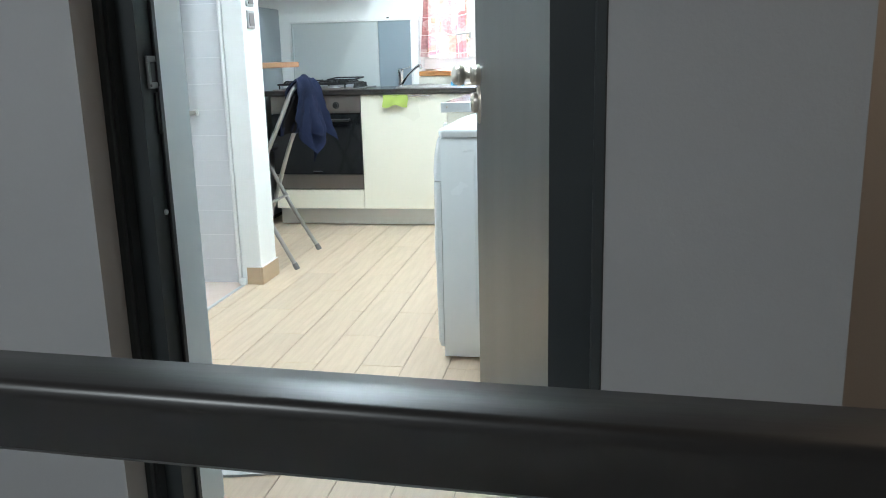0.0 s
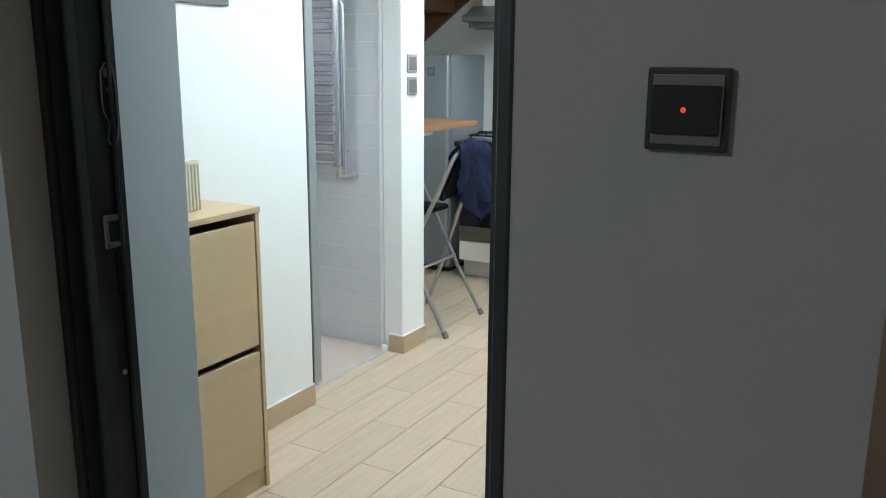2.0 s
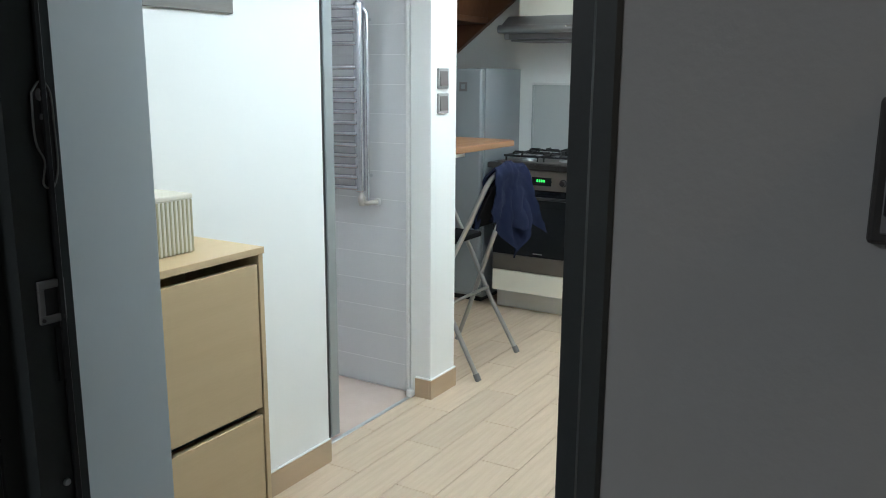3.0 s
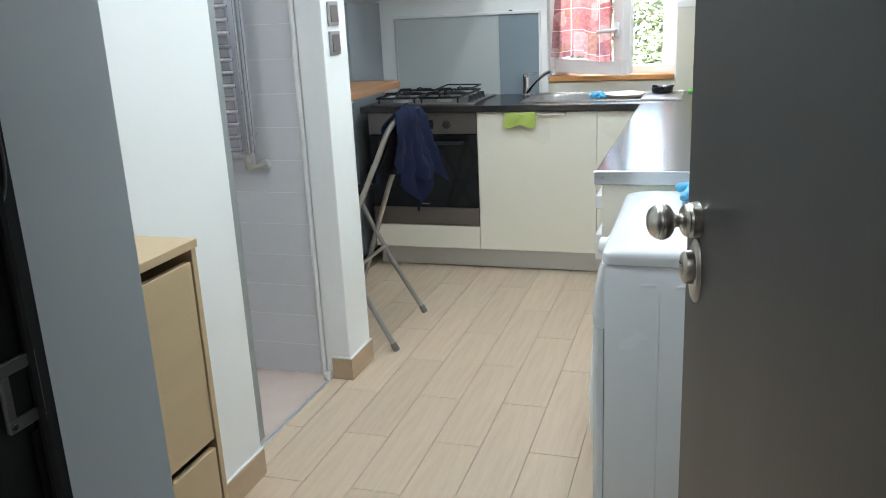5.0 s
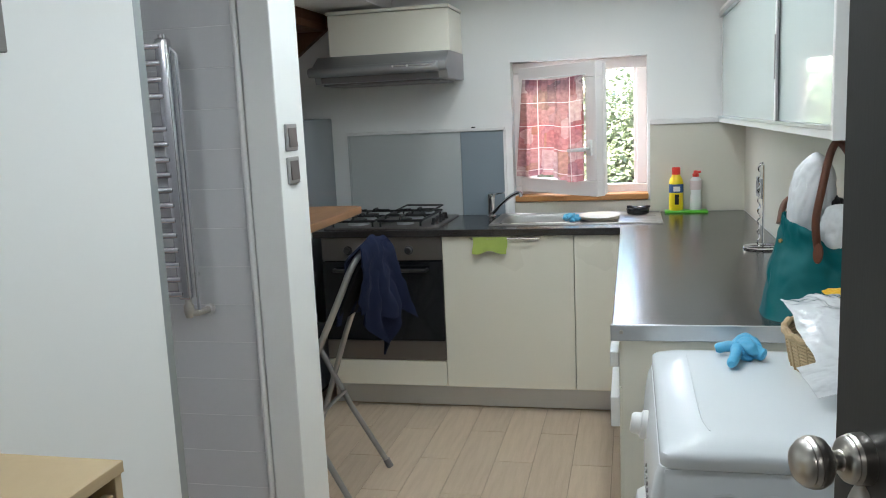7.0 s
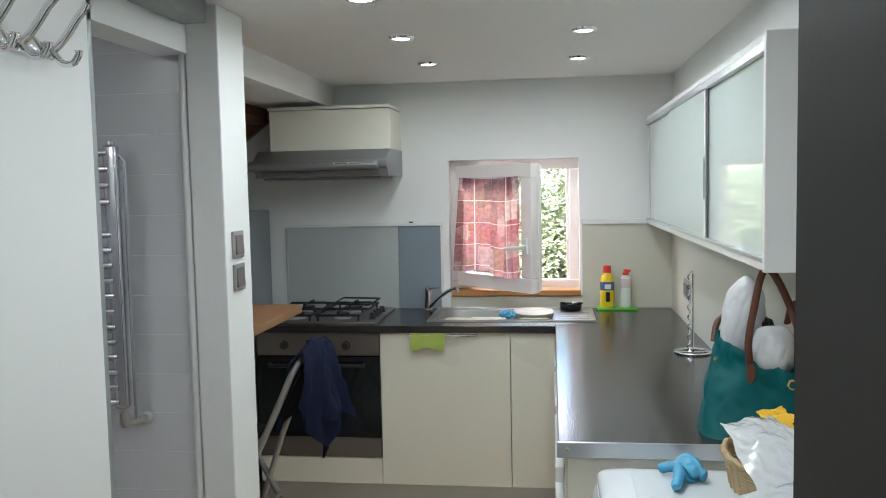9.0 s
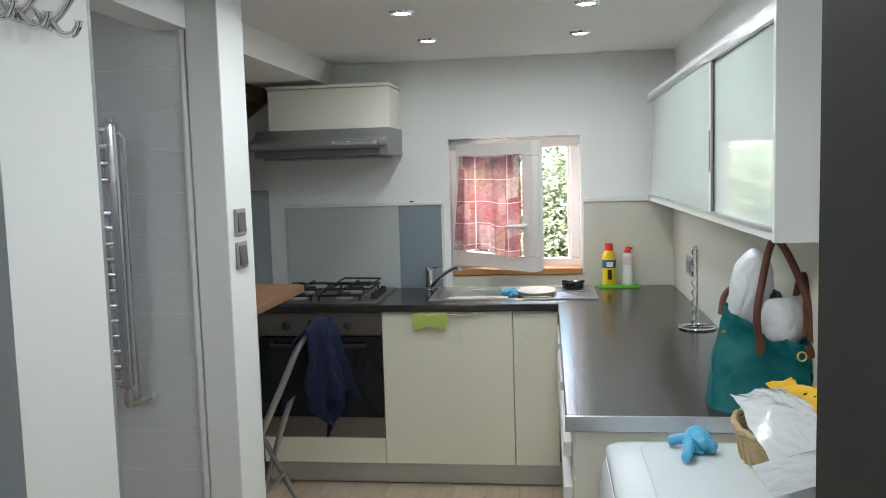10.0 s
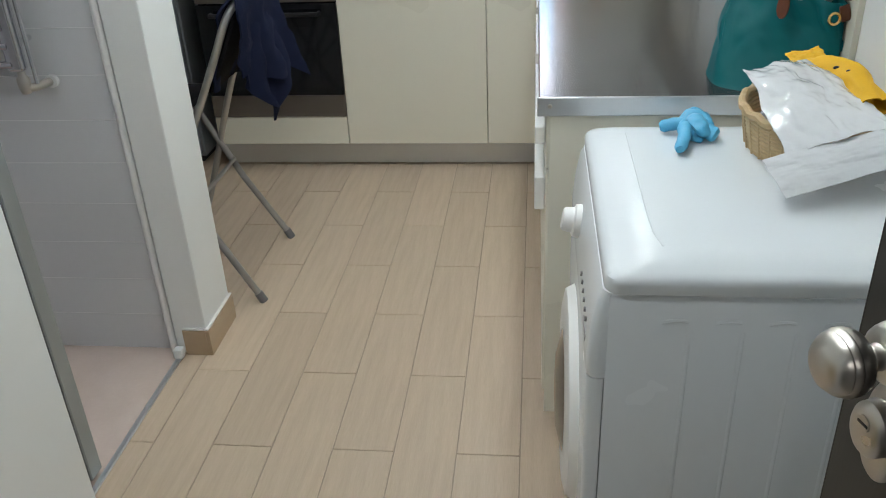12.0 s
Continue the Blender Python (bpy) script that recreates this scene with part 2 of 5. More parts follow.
CREAMPANEL = material("cream_splash_panel", (0.66, 0.64, 0.55), 0.4, vary=0.03, scale=2, fine=60, bump=0.02)
GREYPANEL = material("pale_grey_splash_panel", (0.50, 0.53, 0.53), 0.35, vary=0.03, scale=2, fine=60, bump=0.02)
BLUEPANEL = material("blue_grey_splash_panel", (0.25, 0.30, 0.34), 0.35, vary=0.03, scale=2, fine=60, bump=0.02)
WORKTOP = material("black_textured_worktop", (0.024, 0.020, 0.020), 0.20, vary=0.35, scale=8, fine=110, bump=0.22, dist=0.0015, stretch=(1, 0.25, 1), rough_vary=0.05, spec=1.0)
ALU = material("brushed_aluminium", (0.62, 0.64, 0.66), 0.34, 0.9, vary=0.05, scale=6, fine=250, bump=0.04, stretch=(0.2, 1, 1))
HOODSTEEL = material("grey_hood_steel", (0.40, 0.41, 0.43), 0.45, 0.9, vary=0.06, scale=5, fine=300, bump=0.04, stretch=(0.1, 1, 1))
STEEL = material("brushed_stainless_steel", (0.44, 0.43, 0.42), 0.30, 1.0, vary=0.06, scale=6, fine=300, bump=0.05, stretch=(0.1, 1, 1))
OVENSTEEL = material("oven_steel", (0.27, 0.25, 0.24), 0.40, 1.0, vary=0.06, scale=5, fine=300, bump=0.04, stretch=(0.1, 1, 1))
NICKEL = material("satin_nickel", (0.58, 0.545, 0.50), 0.31, 1.0, vary=0.05, scale=20, fine=400, bump=0.03)
RAILCHROME = material("radiator_chrome", (0.74, 0.75, 0.79), 0.20, 1.0, vary=0.03, scale=10, fine=80, bump=0.0, rough_vary=0.03)
CHROME = material("chrome", (0.80, 0.81, 0.83), 0.08, 1.0, vary=0.02, scale=10, fine=80, bump=0.0, rough_vary=0.03)
CHAIRTUBE = material("grey_metal_tube", (0.45, 0.44, 0.43), 0.32, 0.8, vary=0.08, scale=25, fine=200, bump=0.03)
BLACK = material("black_plastic", (0.015, 0.015, 0.017), 0.4, vary=0.2, scale=12, fine=200, bump=0.05)
MATBLACK = material("matt_black_fabric", (0.012, 0.012, 0.014), 0.95, vary=0.2, scale=12, fine=300, bump=0.2, spec=0.1)
IRON = material("black_enamel_iron", (0.012, 0.012, 0.013), 0.45, vary=0.2, scale=20, fine=200, bump=0.1)
OVENGLASS = material("black_oven_glass", (0.008, 0.009, 0.011), 0.08, vary=0.1, scale=3, fine=60, bump=0.0)
WHITEGOODS = material("white_enamel", (0.70, 0.735, 0.765), 0.25, vary=0.015, scale=3, fine=60, bump=0.01)
WHITEPLASTIC = material("white_plastic", (0.80, 0.80, 0.79), 0.35, vary=0.02, scale=6, fine=80, bump=0.02)
PVC = material("white_window_pvc", (0.86, 0.80, 0.78), 0.35, vary=0.02, scale=4, fine=80, bump=0.02)
FRIDGE = material("grey_fridge_enamel", (0.30, 0.33, 0.35), 0.35, 0.3, vary=0.04, scale=3, fine=120, bump=0.03)
BIRCH = material("pale_oak_laminate", (0.62, 0.47, 0.28), 0.45, vary=0.08, scale=5, fine=70, bump=0.05, stretch=(1, 0.35, 5), color2=(0.52, 0.38, 0.215))
BOARDWOOD = material("oiled_beech", (0.30, 0.155, 0.075), 0.42, vary=0.12, scale=6, fine=80, bump=0.06, stretch=(4, 0.5, 1), color2=(0.225, 0.112, 0.052))
SILLWOOD = material("orange_pine_sill", (0.50, 0.25, 0.085), 0.4, vary=0.12, scale=6, fine=80, bump=0.05, stretch=(0.5, 4, 4), color2=(0.38, 0.18, 0.06))
STAIRWOOD = material("brown_stair_timber", (0.20, 0.085, 0.04), 0.45, vary=0.2, scale=6, fine=70, bump=0.1, stretch=(1, 4, 4), color2=(0.12, 0.05, 0.022))
NAVY = material("navy_terry_cloth", (0.019, 0.025, 0.060), 0.95, vary=0.3, scale=14, fine=420, bump=0.6, dist=0.003, spec=0.1)
TEAL = material("teal_nylon", (0.003, 0.105, 0.115), 0.55, vary=0.08, scale=9, fine=500, bump=0.12, spec=0.15)
LEATHER = material("brown_leather", (0.14, 0.045, 0.022), 0.4, vary=0.2, scale=25, fine=200, bump=0.15)
BRASS = material("brass", (0.75, 0.52, 0.22), 0.25, 1.0, vary=0.05, scale=20, fine=200, bump=0.0)
LIME = material("lime_cloth", (0.46, 0.58, 0.13), 0.9, vary=0.12, scale=18, fine=350, bump=0.4, sheen=0.2)
GREENP = material("green_plastic", (0.12, 0.50, 0.04), 0.35, vary=0.08, scale=12, fine=120, bump=0.02)
YELLOWP = material("yellow_plastic", (0.85, 0.62, 0.02), 0.3, vary=0.04, scale=12, fine=120, bump=0.02)
REDP = material("red_plastic", (0.75, 0.04, 0.02), 0.35, vary=0.06, scale=12, fine=120, bump=0.02)
LABELBLUE = material("blue_printed_label", (0.06, 0.16, 0.42), 0.4, vary=0.2, scale=40, fine=200, bump=0.0, color2=(0.02, 0.03, 0.06))
BLUERUBBER = material("light_blue_rubber", (0.10, 0.46, 0.74), 0.45, vary=0.12, scale=30, fine=260, bump=0.15)
YELLOWCLOTH = material("yellow_cloth", (0.82, 0.46, 0.01), 0.7, vary=0.12, scale=18, fine=240, bump=0.2)
WICKER = material("straw_wicker", (0.60, 0.44, 0.24), 0.6, vary=0.2, scale=30, fine=200, bump=0.2)
MATFAB = material("pale_grey_bath_mat", (0.56, 0.57, 0.58), 0.95, vary=0.12, scale=9, fine=300, bump=0.6, dist=0.004, color2=(0.43, 0.44, 0.46))
STRIPE_A = material("cream_fabric", (0.72, 0.68, 0.58), 0.85, vary=0.05, scale=20, fine=300, bump=0.2)
STRIPE_B = material("olive_stripe_fabric", (0.42, 0.38, 0.24), 0.85, vary=0.08, scale=20, fine=300, bump=0.2)
GREYWOOD = material("weathered_grey_wood", (0.27, 0.26, 0.25), 0.7, vary=0.25, scale=6, fine=90, bump=0.3, stretch=(1, 0.4, 6), color2=(0.14, 0.13, 0.12))
PINKPRINT = material("pale_pink_print", (0.74, 0.62, 0.60), 0.7, vary=0.06, scale=20, fine=120, bump=0.05)
SWITCHGREY = material("bronze_grey_switch", (0.16, 0.145, 0.14), 0.4, 0.2, vary=0.08, scale=20, fine=200, bump=0.03)
SWITCHFRAME = material("silver_switch_frame", (0.36, 0.36, 0.36), 0.4, 0.4, vary=0.05, scale=20, fine=200, bump=0.03)
DARKGREYP = material("dark_grey_plastic", (0.045, 0.042, 0.042), 0.4, vary=0.1, scale=20, fine=200, bump=0.03)
MIDGREYP = material("mid_grey_plastic", (0.20, 0.195, 0.20), 0.45, vary=0.06, scale=20, fine=200, bump=0.03)
BEIGETUB = material("beige_plastic_tub", (0.50, 0.45, 0.33), 0.45, vary=0.05, scale=15, fine=150, bump=0.03)
LEAFMAT = material("green_leaf", (0.13, 0.17, 0.085), 0.45, vary=0.3, scale=3.0, fine=25, bump=0.1, color2=(0.26, 0.275, 0.17), spec=0.8)
BARK = material("tree_bark", (0.10, 0.07, 0.05), 0.9, vary=0.3, scale=8, fine=60, bump=0.5)
GRASS = material("rough_grass", (0.07, 0.12, 0.03), 0.9, vary=0.3, scale=3, fine=60, bump=0.4)
RENDERWALL = material("outside_render", (0.55, 0.52, 0.48), 0.8, vary=0.06, scale=3, fine=120, bump=0.2)
CONCRETE = material("grey_landing_tile", (0.30, 0.29, 0.28), 0.6, vary=0.1, scale=5, fine=120, bump=0.1)
LAMPGLOW = glow("lamp_glass_lit", (0.96, 1.0, 0.98), 1.4)
LEDRED = glow("red_indicator", (1.0, 0.10, 0.03), 0.03)
LEDGREEN = glow("green_display", (0.10, 1.0, 0.15), 0.06)


def clear_plastic(name, color, rough, trans, coat=0.0):
    m = bpy.data.materials.new(name)
    m.use_nodes = True
    nt = m.node_tree
    b = nt.nodes["Principled BSDF"]
    b.inputs["Base Color"].default_value = (*color, 1)
    b.inputs["Roughness"].default_value = rough
    b.inputs["Transmission Weight"].default_value = trans
    b.inputs["IOR"].default_value = 1.35
    b.inputs["Coat Weight"].default_value = coat
    b.inputs["Coat Roughness"].default_value = 0.04
    tx = nt.nodes.new("ShaderNodeTexNoise")
    tx.inputs["Scale"].default_value, tx.inputs["Detail"].default_value = 34, 2
    tc = nt.nodes.new("ShaderNodeTexCoord")
    nt.links.new(tc.outputs["Object"], tx.inputs["Vector"])
    bp = nt.nodes.new("ShaderNodeBump")
    bp.inputs["Strength"].default_value, bp.inputs["Distance"].default_value = 0.22, 0.005
    nt.links.new(tx.outputs["Fac"], bp.inputs["Height"])
    nt.links.new(bp.outputs["Normal"], b.inputs["Normal"])
    return m


PLASTICBAG = clear_plastic("white_plastic_film", (0.76, 0.775, 0.80), 0.13, 0.15, 1.0)
PLASTICBAG.node_tree.nodes["Bump"].inputs["Strength"].default_value = 0.5
BAGFILM = clear_plastic("milky_bag_film", (0.76, 0.77, 0.79), 0.30, 0.10, 0.4)
BAGFILM.node_tree.nodes["Bump"].inputs["Strength"].default_value = 0.3
GLASS = clear_plastic("window_glass", (1, 1, 1), 0.0, 1.0)
GLASS.node_tree.nodes["Bump"].inputs["Strength"].default_value = 0.0
# white back-painted glass of the wall cabinet: a glossy sheet
CABGLASS = material("pale_green_white_glass", (0.64, 0.72, 0.69), 0.05, vary=0.01, scale=2, fine=30, bump=0.0, spec=0.28, rough_vary=0.01, coat=0.0)


def checked_curtain():
    """Pink and red patchwork print crossed by white bands."""
    m = bpy.data.materials.new("pink_patchwork_cotton")
    m.use_nodes = True
    nt = m.node_tree
    n, l = nt.nodes, nt.links
    b = n["Principled BSDF"]
    tc = n.new("ShaderNodeUVMap")
    vor = n.new("ShaderNodeTexVoronoi")
    vor.inputs["Scale"].default_value = 5.5
    vor.distance = "CHEBYCHEV"
    l.new(tc.outputs["UV"], vor.inputs["Vector"])
    sep = n.new("ShaderNodeSeparateColor")
    l.new(vor.outputs["Color"], sep.inputs["Color"])

    def ramp_of(cols):
        r = n.new("ShaderNodeValToRGB")
        els = r.color_ramp.elements
        els[0].position, els[0].color = cols[0][0], (*cols[0][1], 1)
        els[1].position, els[1].color = cols[-1][0], (*cols[-1][1], 1)
        for p, c in cols[1:-1]:
            els.new(p).color = (*c, 1)
        return r

    patches = ramp_of([(0.0, (0.36, 0.06, 0.07)), (0.3, (0.56, 0.28, 0.26)), (0.5, (0.24, 0.07, 0.10)), (0.7, (0.80, 0.62, 0.58)), (0.88, (0.16, 0.07, 0.10)), (1.0, (0.52, 0.30, 0.10))])
    l.new(sep.outputs["Red"], patches.inputs["Fac"])
    suv = n.new("ShaderNodeSeparateXYZ")
    l.new(tc.outputs["UV"], suv.inputs["Vector"])
    rows = ramp_of([(0.0, (0.20, 0.17, 0.24)), (0.11, (0.28, 0.21, 0.22)), (0.16, (0.56, 0.38, 0.33)), (0.42, (0.48, 0.30, 0.27)), (0.47, (0.58, 0.20, 0.21)), (0.68, (0.62, 0.30, 0.29)), (0.74, (0.68, 0.40, 0.40)), (1.0, (0.60, 0.33, 0.36))])
    l.new(suv.outputs["Y"], rows.inputs["Fac"])
    ramp = n.new("ShaderNodeMix")
    ramp.data_type = "RGBA"
    ramp.inputs["Factor"].default_value = 0.45
    l.new(patches.outputs["Color"], ramp.inputs["A"])
    l.new(rows.outputs["Color"], ramp.inputs["B"])
    noi = n.new("ShaderNodeTexNoise")
    noi.inputs["Scale"].default_value, noi.inputs["Detail"].default_value = 26, 5
    l.new(tc.outputs["UV"], noi.inputs["Vector"])
    mixn = n.new("ShaderNodeMix")
    mixn.data_type, mixn.blend_type = "RGBA", "OVERLAY"
    mixn.inputs["Factor"].default_value = 0.6
    l.new(ramp.outputs["Result"], mixn.inputs["A"])
    l.new(noi.outputs["Fac"], mixn.inputs["B"])
    brick = n.new("ShaderNodeTexBrick")
    brick.offset = 0.0
    brick.inputs["Scale"].default_value = 1.0
    brick.inputs["Mortar Size"].default_value = 0.005
    brick.inputs["Mortar Smooth"].default_value = 0.2
    brick.inputs["Brick Width"].default_value, brick.inputs["Row Height"].default_value = 0.27, 0.235
    l.new(tc.outputs["UV"], brick.inputs["Vector"])
    mixb = n.new("ShaderNodeMix")
    mixb.data_type = "RGBA"
    mixb.inputs["B"].default_value = (0.86, 0.74, 0.72, 1)
    l.new(brick.outputs["Fac"], mixb.inputs["Factor"])
    l.new(mixn.outputs["Result"], mixb.inputs["A"])
    l.new(mixb.outputs["Result"], b.inputs["Base Color"])
    b.inputs["Roughness"].default_value = 0.85
    trans = n.new("ShaderNodeBsdfTranslucent")
    l.new(mixb.outputs["Result"], trans.inputs["Color"])
    ms = n.new("ShaderNodeMixShader")
    ms.inputs["Fac"].default_value = 0.30
    l.new(b.outputs["BSDF"], ms.inputs[1])
    l.new(trans.outputs["BSDF"], ms.inputs[2])
    l.new(ms.outputs["Shader"], n["Material Output"].inputs["Surface"])
    return m


CURTAIN = checked_curtain()

# ---- the large structure ----
WX, RX, YB = -1.474, 0.10, 6.0   # hall wall on the bathroom side, wall behind the worktop, window wall
LX = -2.75                        # far wall beyond the fridge
YO, YI = 1.69, 2.06               # entrance wall, outer and inner face


def wall(name, bm, mat, label):
    return solo(name, bm, mat, label, "wall", kind="structure")


floor = thing("floor", (0, 0, -0.06), "wood-look beige plank tiles with thin joints", "floor", kind="structure")
sc_bm = box(-1.556, RX, 1.872, YB, -0.06, -0.003)
box(LX, -1.556, 4.215, YB, -0.06, -0.003, bm=sc_bm)
part("screed", sc_bm, GROUT, floor)
wall("wall_hall", box(-1.56, WX, YI, 3.32, 0, CEIL), PAINT, "white painted hall wall")
wall("wall_pillar", box(-1.575, WX, 4.012, 4.215, 0, CEIL, 0.004, 2), PAINT, "white painted wall end beside the bathroom doorway")
wall("wall_kitchen_back", box(LX, -1.57, 4.10, 4.215, 0, CEIL), PAINT, "white painted wall behind the bathroom")
wall("wall_kitchen_far", box(LX - 0.1, LX, 4.1, 6.3, 0, CEIL), PAINT, "white painted wall beyond the fridge")
wall("wall_right", box(RX, RX + 0.12, YI, 6.3, 0, CEIL), PAINT, "white painted kitchen wall above the worktop")
# window wall with its opening
W0, W1, WZ0, WZ1 = -1.055, -0.375, 0.955, 1.662
bm = box(LX, W0, YB, YB + 0.3, 0, CEIL)
box(W1, RX, YB, YB + 0.3, 0, CEIL, bm=bm)
box(W0, W1, YB, YB + 0.3, 0, WZ0, bm=bm)
box(W0, W1, YB, YB + 0.3, WZ1, CEIL, bm=bm)
wall("wall_window", bm, PAINT, "white painted wall around the small window")
solo("ceiling", box(LX, RX + 0.12, YI, 6.3, CEIL, CEIL + 0.1), CEILP, "low white painted ceiling with recessed lamps", "ceiling", kind="structure")
solo("ceiling_soffit", prism([(LX, 1.96), (-1.67, 1.96), (-1.655, CEIL), (LX, CEIL)], "y", 4.215, YB), CEILP, "boxed-in white ceiling beam", "beam", kind="structure")

# entrance wall with the doorway
bm = prism([(-2.6, 1.66), (-0.809, 1.66), (-0.822, 1.756), (-0.764, 1.868), (-0.808, YI), (-2.6, YI)], "z", -0.06, 2.6)
wall("wall_entrance", bm, DARKWALL, "grey plastered stairwell wall")
bm = prism([(0.118, YO), (0.522, YO), (0.522, 2.2), (0.22, 2.2), (RX, YI), (RX, 1.9), (0.118, 1.9)], "z", -0.06, 2.6)
wall("wall_entrance", bm, DARKWALL, "grey plastered stairwell wall with a doorbell plate")
wall("wall_entrance_lintel", box(-0.84, 0.118, YO, YI, 2.03, 2.6), DARKWALL, "grey plaster above the entrance door")
solo("wall_reveal", prism([(-0.762, 1.868), (-0.803, YI + 0.002), (-0.817, YI + 0.002), (-0.776, 1.868)], "z", 0, 2.03), REVEAL, "grey painted splayed door reveal", "reveal", kind="structure")
solo("wall_entrance_inside", box(-1.56, -0.818, YI, YI + 0.006, 0, CEIL), PAINT, "white painted inner face of the entrance wall", "wall", kind="structure")
wall("wall_recess", box(0.50, 2.3, 2.2, 2.32, -0.06, 2.6), WARMWALL, "beige wall lit by a warm lamp")
wall("wall_stairs_left", box(-2.7, -2.6, -1.6, YI, -1.6, 2.6), DARKWALL, "grey plastered stairwell wall")
wall("wall_stairs_right", box(2.3, 2.4, -1.6, 2.32, -1.6, 2.6), WARMWALL, "beige plastered stairwell wall")
wall("wall_stairs_back", box(-2.7, 2.4, -1.7, -1.6, -1.6, 2.6), DARKWALL, "grey plastered stairwell wall")
solo("ceiling_stairwell", box(-2.7, 2.4, -1.7, 2.32, 2.6, 2.7), DARKWALL, "grey stairwell ceiling", "ceiling", kind="structure")
bm = box(-2.6, 2.3, 0.66, 1.872, -0.2, -0.004)
box(0.42, 2.3, -1.6, 0.66, -0.2, -0.004, bm=bm)
box(0.515, 2.3, 1.86, 2.2, -0.2, -0.004, bm=bm)
solo("landing", bm, CONCRETE, "grey tiled stair landing", "landing", kind="structure")
stairs = thing("staircase", (0.42, -0.5, -1.6), "grey stone steps up to the landing", "stairs", kind="structure")
for i in range(8):
    part("step", box(0.42 - 0.27 * (i + 1), 0.42 - 0.27 * i, -1.6, 0.66, -1.6, -0.17 * (i + 1), 0.004), CONCRETE, stairs)

# bathroom
wall("wall_bath_left", box(-3.0, -2.9, 2.4, 4.1, 0, 2.1), BATHTILE, "pale bathroom wall")
wall("wall_bath_near", box(-2.9, -1.56, 2.4, 2.5, 0, 2.1), BATHTILE, "pale bathroom wall")
bathwall = thing("wall_bath", (-2.2, 4.1, 0), "pale grey horizontal wall tiles with fine joints", "tiled wall", kind="structure")
part("backing", box(-2.9, -1.576, 4.034, 4.098, -0.05, 2.1), BATHGROUT, bathwall)
solo("ceiling_bath", box(-2.9, -1.57, 2.5, 4.03, 2.1, 2.16), CEILP, "white bathroom ceiling", "ceiling", kind="structure")
solo("bath_floor", box(-2.9, -1.56, 2.5, 4.033, -0.05, 0.0), BATHFLOOR, "pinkish beige bathroom floor tiles", "floor", kind="structure")
solo("bath_lintel", box(-1.68, -1.57, 3.32, 4.03, 1.93, 2.1), PAINT, "white lintel inside the bathroom doorway", "lintel", kind="structure")
solo("threshold_strip", box(-1.568, -1.552, 3.32, 4.0, -0.002, 0.006, 0.002), ALU, "aluminium floor strip at the bathroom doorway", "threshold", kind="structure")
solo("corner_trim", tube([(-1.590, 4.020, 0), (-1.590, 4.020, 2.07)], 0.0105, 12), WHITEPLASTIC, "white tile corner trim", "trim", kind="structure", smooth=True)

# skirting tiles
SK = 0.085
solo("baseboard_hall", box(WX, WX + 0.012, 2.7, 3.32, 0, SK, 0.001), SKIRT, "beige tile skirting with white joint", "skirting", kind="structure")
bm = box(WX, WX + 0.012, 4.0, 4.215, 0, SK, 0.001)
box(-1.545, WX, 4.0, 4.012, 0, SK, 0.001, bm=bm)
solo("baseboard_pillar", bm, SKIRT, "beige tile skirting around the wall end", "skirting", kind="structure")
jt = box(WX, WX + 0.010, 4.002, 4.215, SK, SK + 0.006, 0.002)
box(-1.545, WX, 4.002, 4.012, SK, SK + 0.006, 0.002, bm=jt)
box(WX, WX + 0.010, 2.716, 3.32, SK, SK + 0.005, 0.002, bm=jt)
solo("baseboard_joint", jt, WHITEPLASTIC, "white silicone joint on the skirting", "joint", kind="structure")
solo("corner_caulk", box(-1.575, -1.545, 3.97, 4.0, 0, 0.035, 0.008, 2), WHITEPLASTIC, "white silicone blob at the doorway foot", "caulk", smooth=True)

# ---- entrance door ----
frame_l = thing("door_frame", (-0.38, 1.82, 0), "dark painted steel door frame", "door frame", kind="structure")
part("jamb", prism([(-0.826, 1.762), (-0.80, 1.762), (-0.80, 1.79), (-0.762, 1.79), (-0.76, 1.868), (-0.826, 1.868)], "z", 0, 2.03), STEEL_DARK, frame_l)
part("jamb_lip", box(-0.832, -0.806, 1.750, 1.763, 0, 2.03, 0.003), STEEL_DARK, frame_l)
part("jamb_seal", box(-0.772, -0.754, 1.842, 1.852, 0, 2.03, 0.002), BLACK, frame_l, "black rubber seal")
part("jamb", prism([(0.118, 1.706), (0.118, 1.90), (0.018, 1.90), (0.018, 1.845), (0.106, 1.845), (0.106, 1.706)], "z", 0, 2.03), STEEL_DARK, frame_l)
part("jamb_lip", box(0.098, 0.118, 1.686, 1.706, 0, 2.03, 0.003), STEEL_DARK, frame_l)
part("head", box(-0.838, 0.118, 1.77, 1.868, 1.99, 2.03, 0.003), STEEL_DARK, frame_l)
part("sill", box(-0.80, 0.05, 1.79, 1.86, -0.002, 0.008, 0.002), STEEL_DARK, frame_l)
# strike plates in the jamb
plate = thing("strike_plate", (-0.758, 1.834, 1.21), "dark steel hook-bolt strike plate in the door jamb", "strike plate")
pts = smooth_path([(-0.757, 1.830, 1.345), (-0.757, 1.844, 1.36), (-0.757, 1.858, 1.345), (-0.757, 1.860, 1.29), (-0.757, 1.860, 1.24), (-0.757, 1.850, 1.213), (-0.757, 1.836, 1.22), (-0.757, 1.841, 1.25), (-0.757, 1.830, 1.28), (-0.757, 1.830, 1.345)], 5)
part("rim", tube(pts[:-1], 0.0016, 6, closed=True), SWITCHFRAME, plate, smooth=True)
part("body", prism([(p.y, p.z) for p in pts[:-1]], "x", -0.762, -0.758), DARKGREYP, plate)
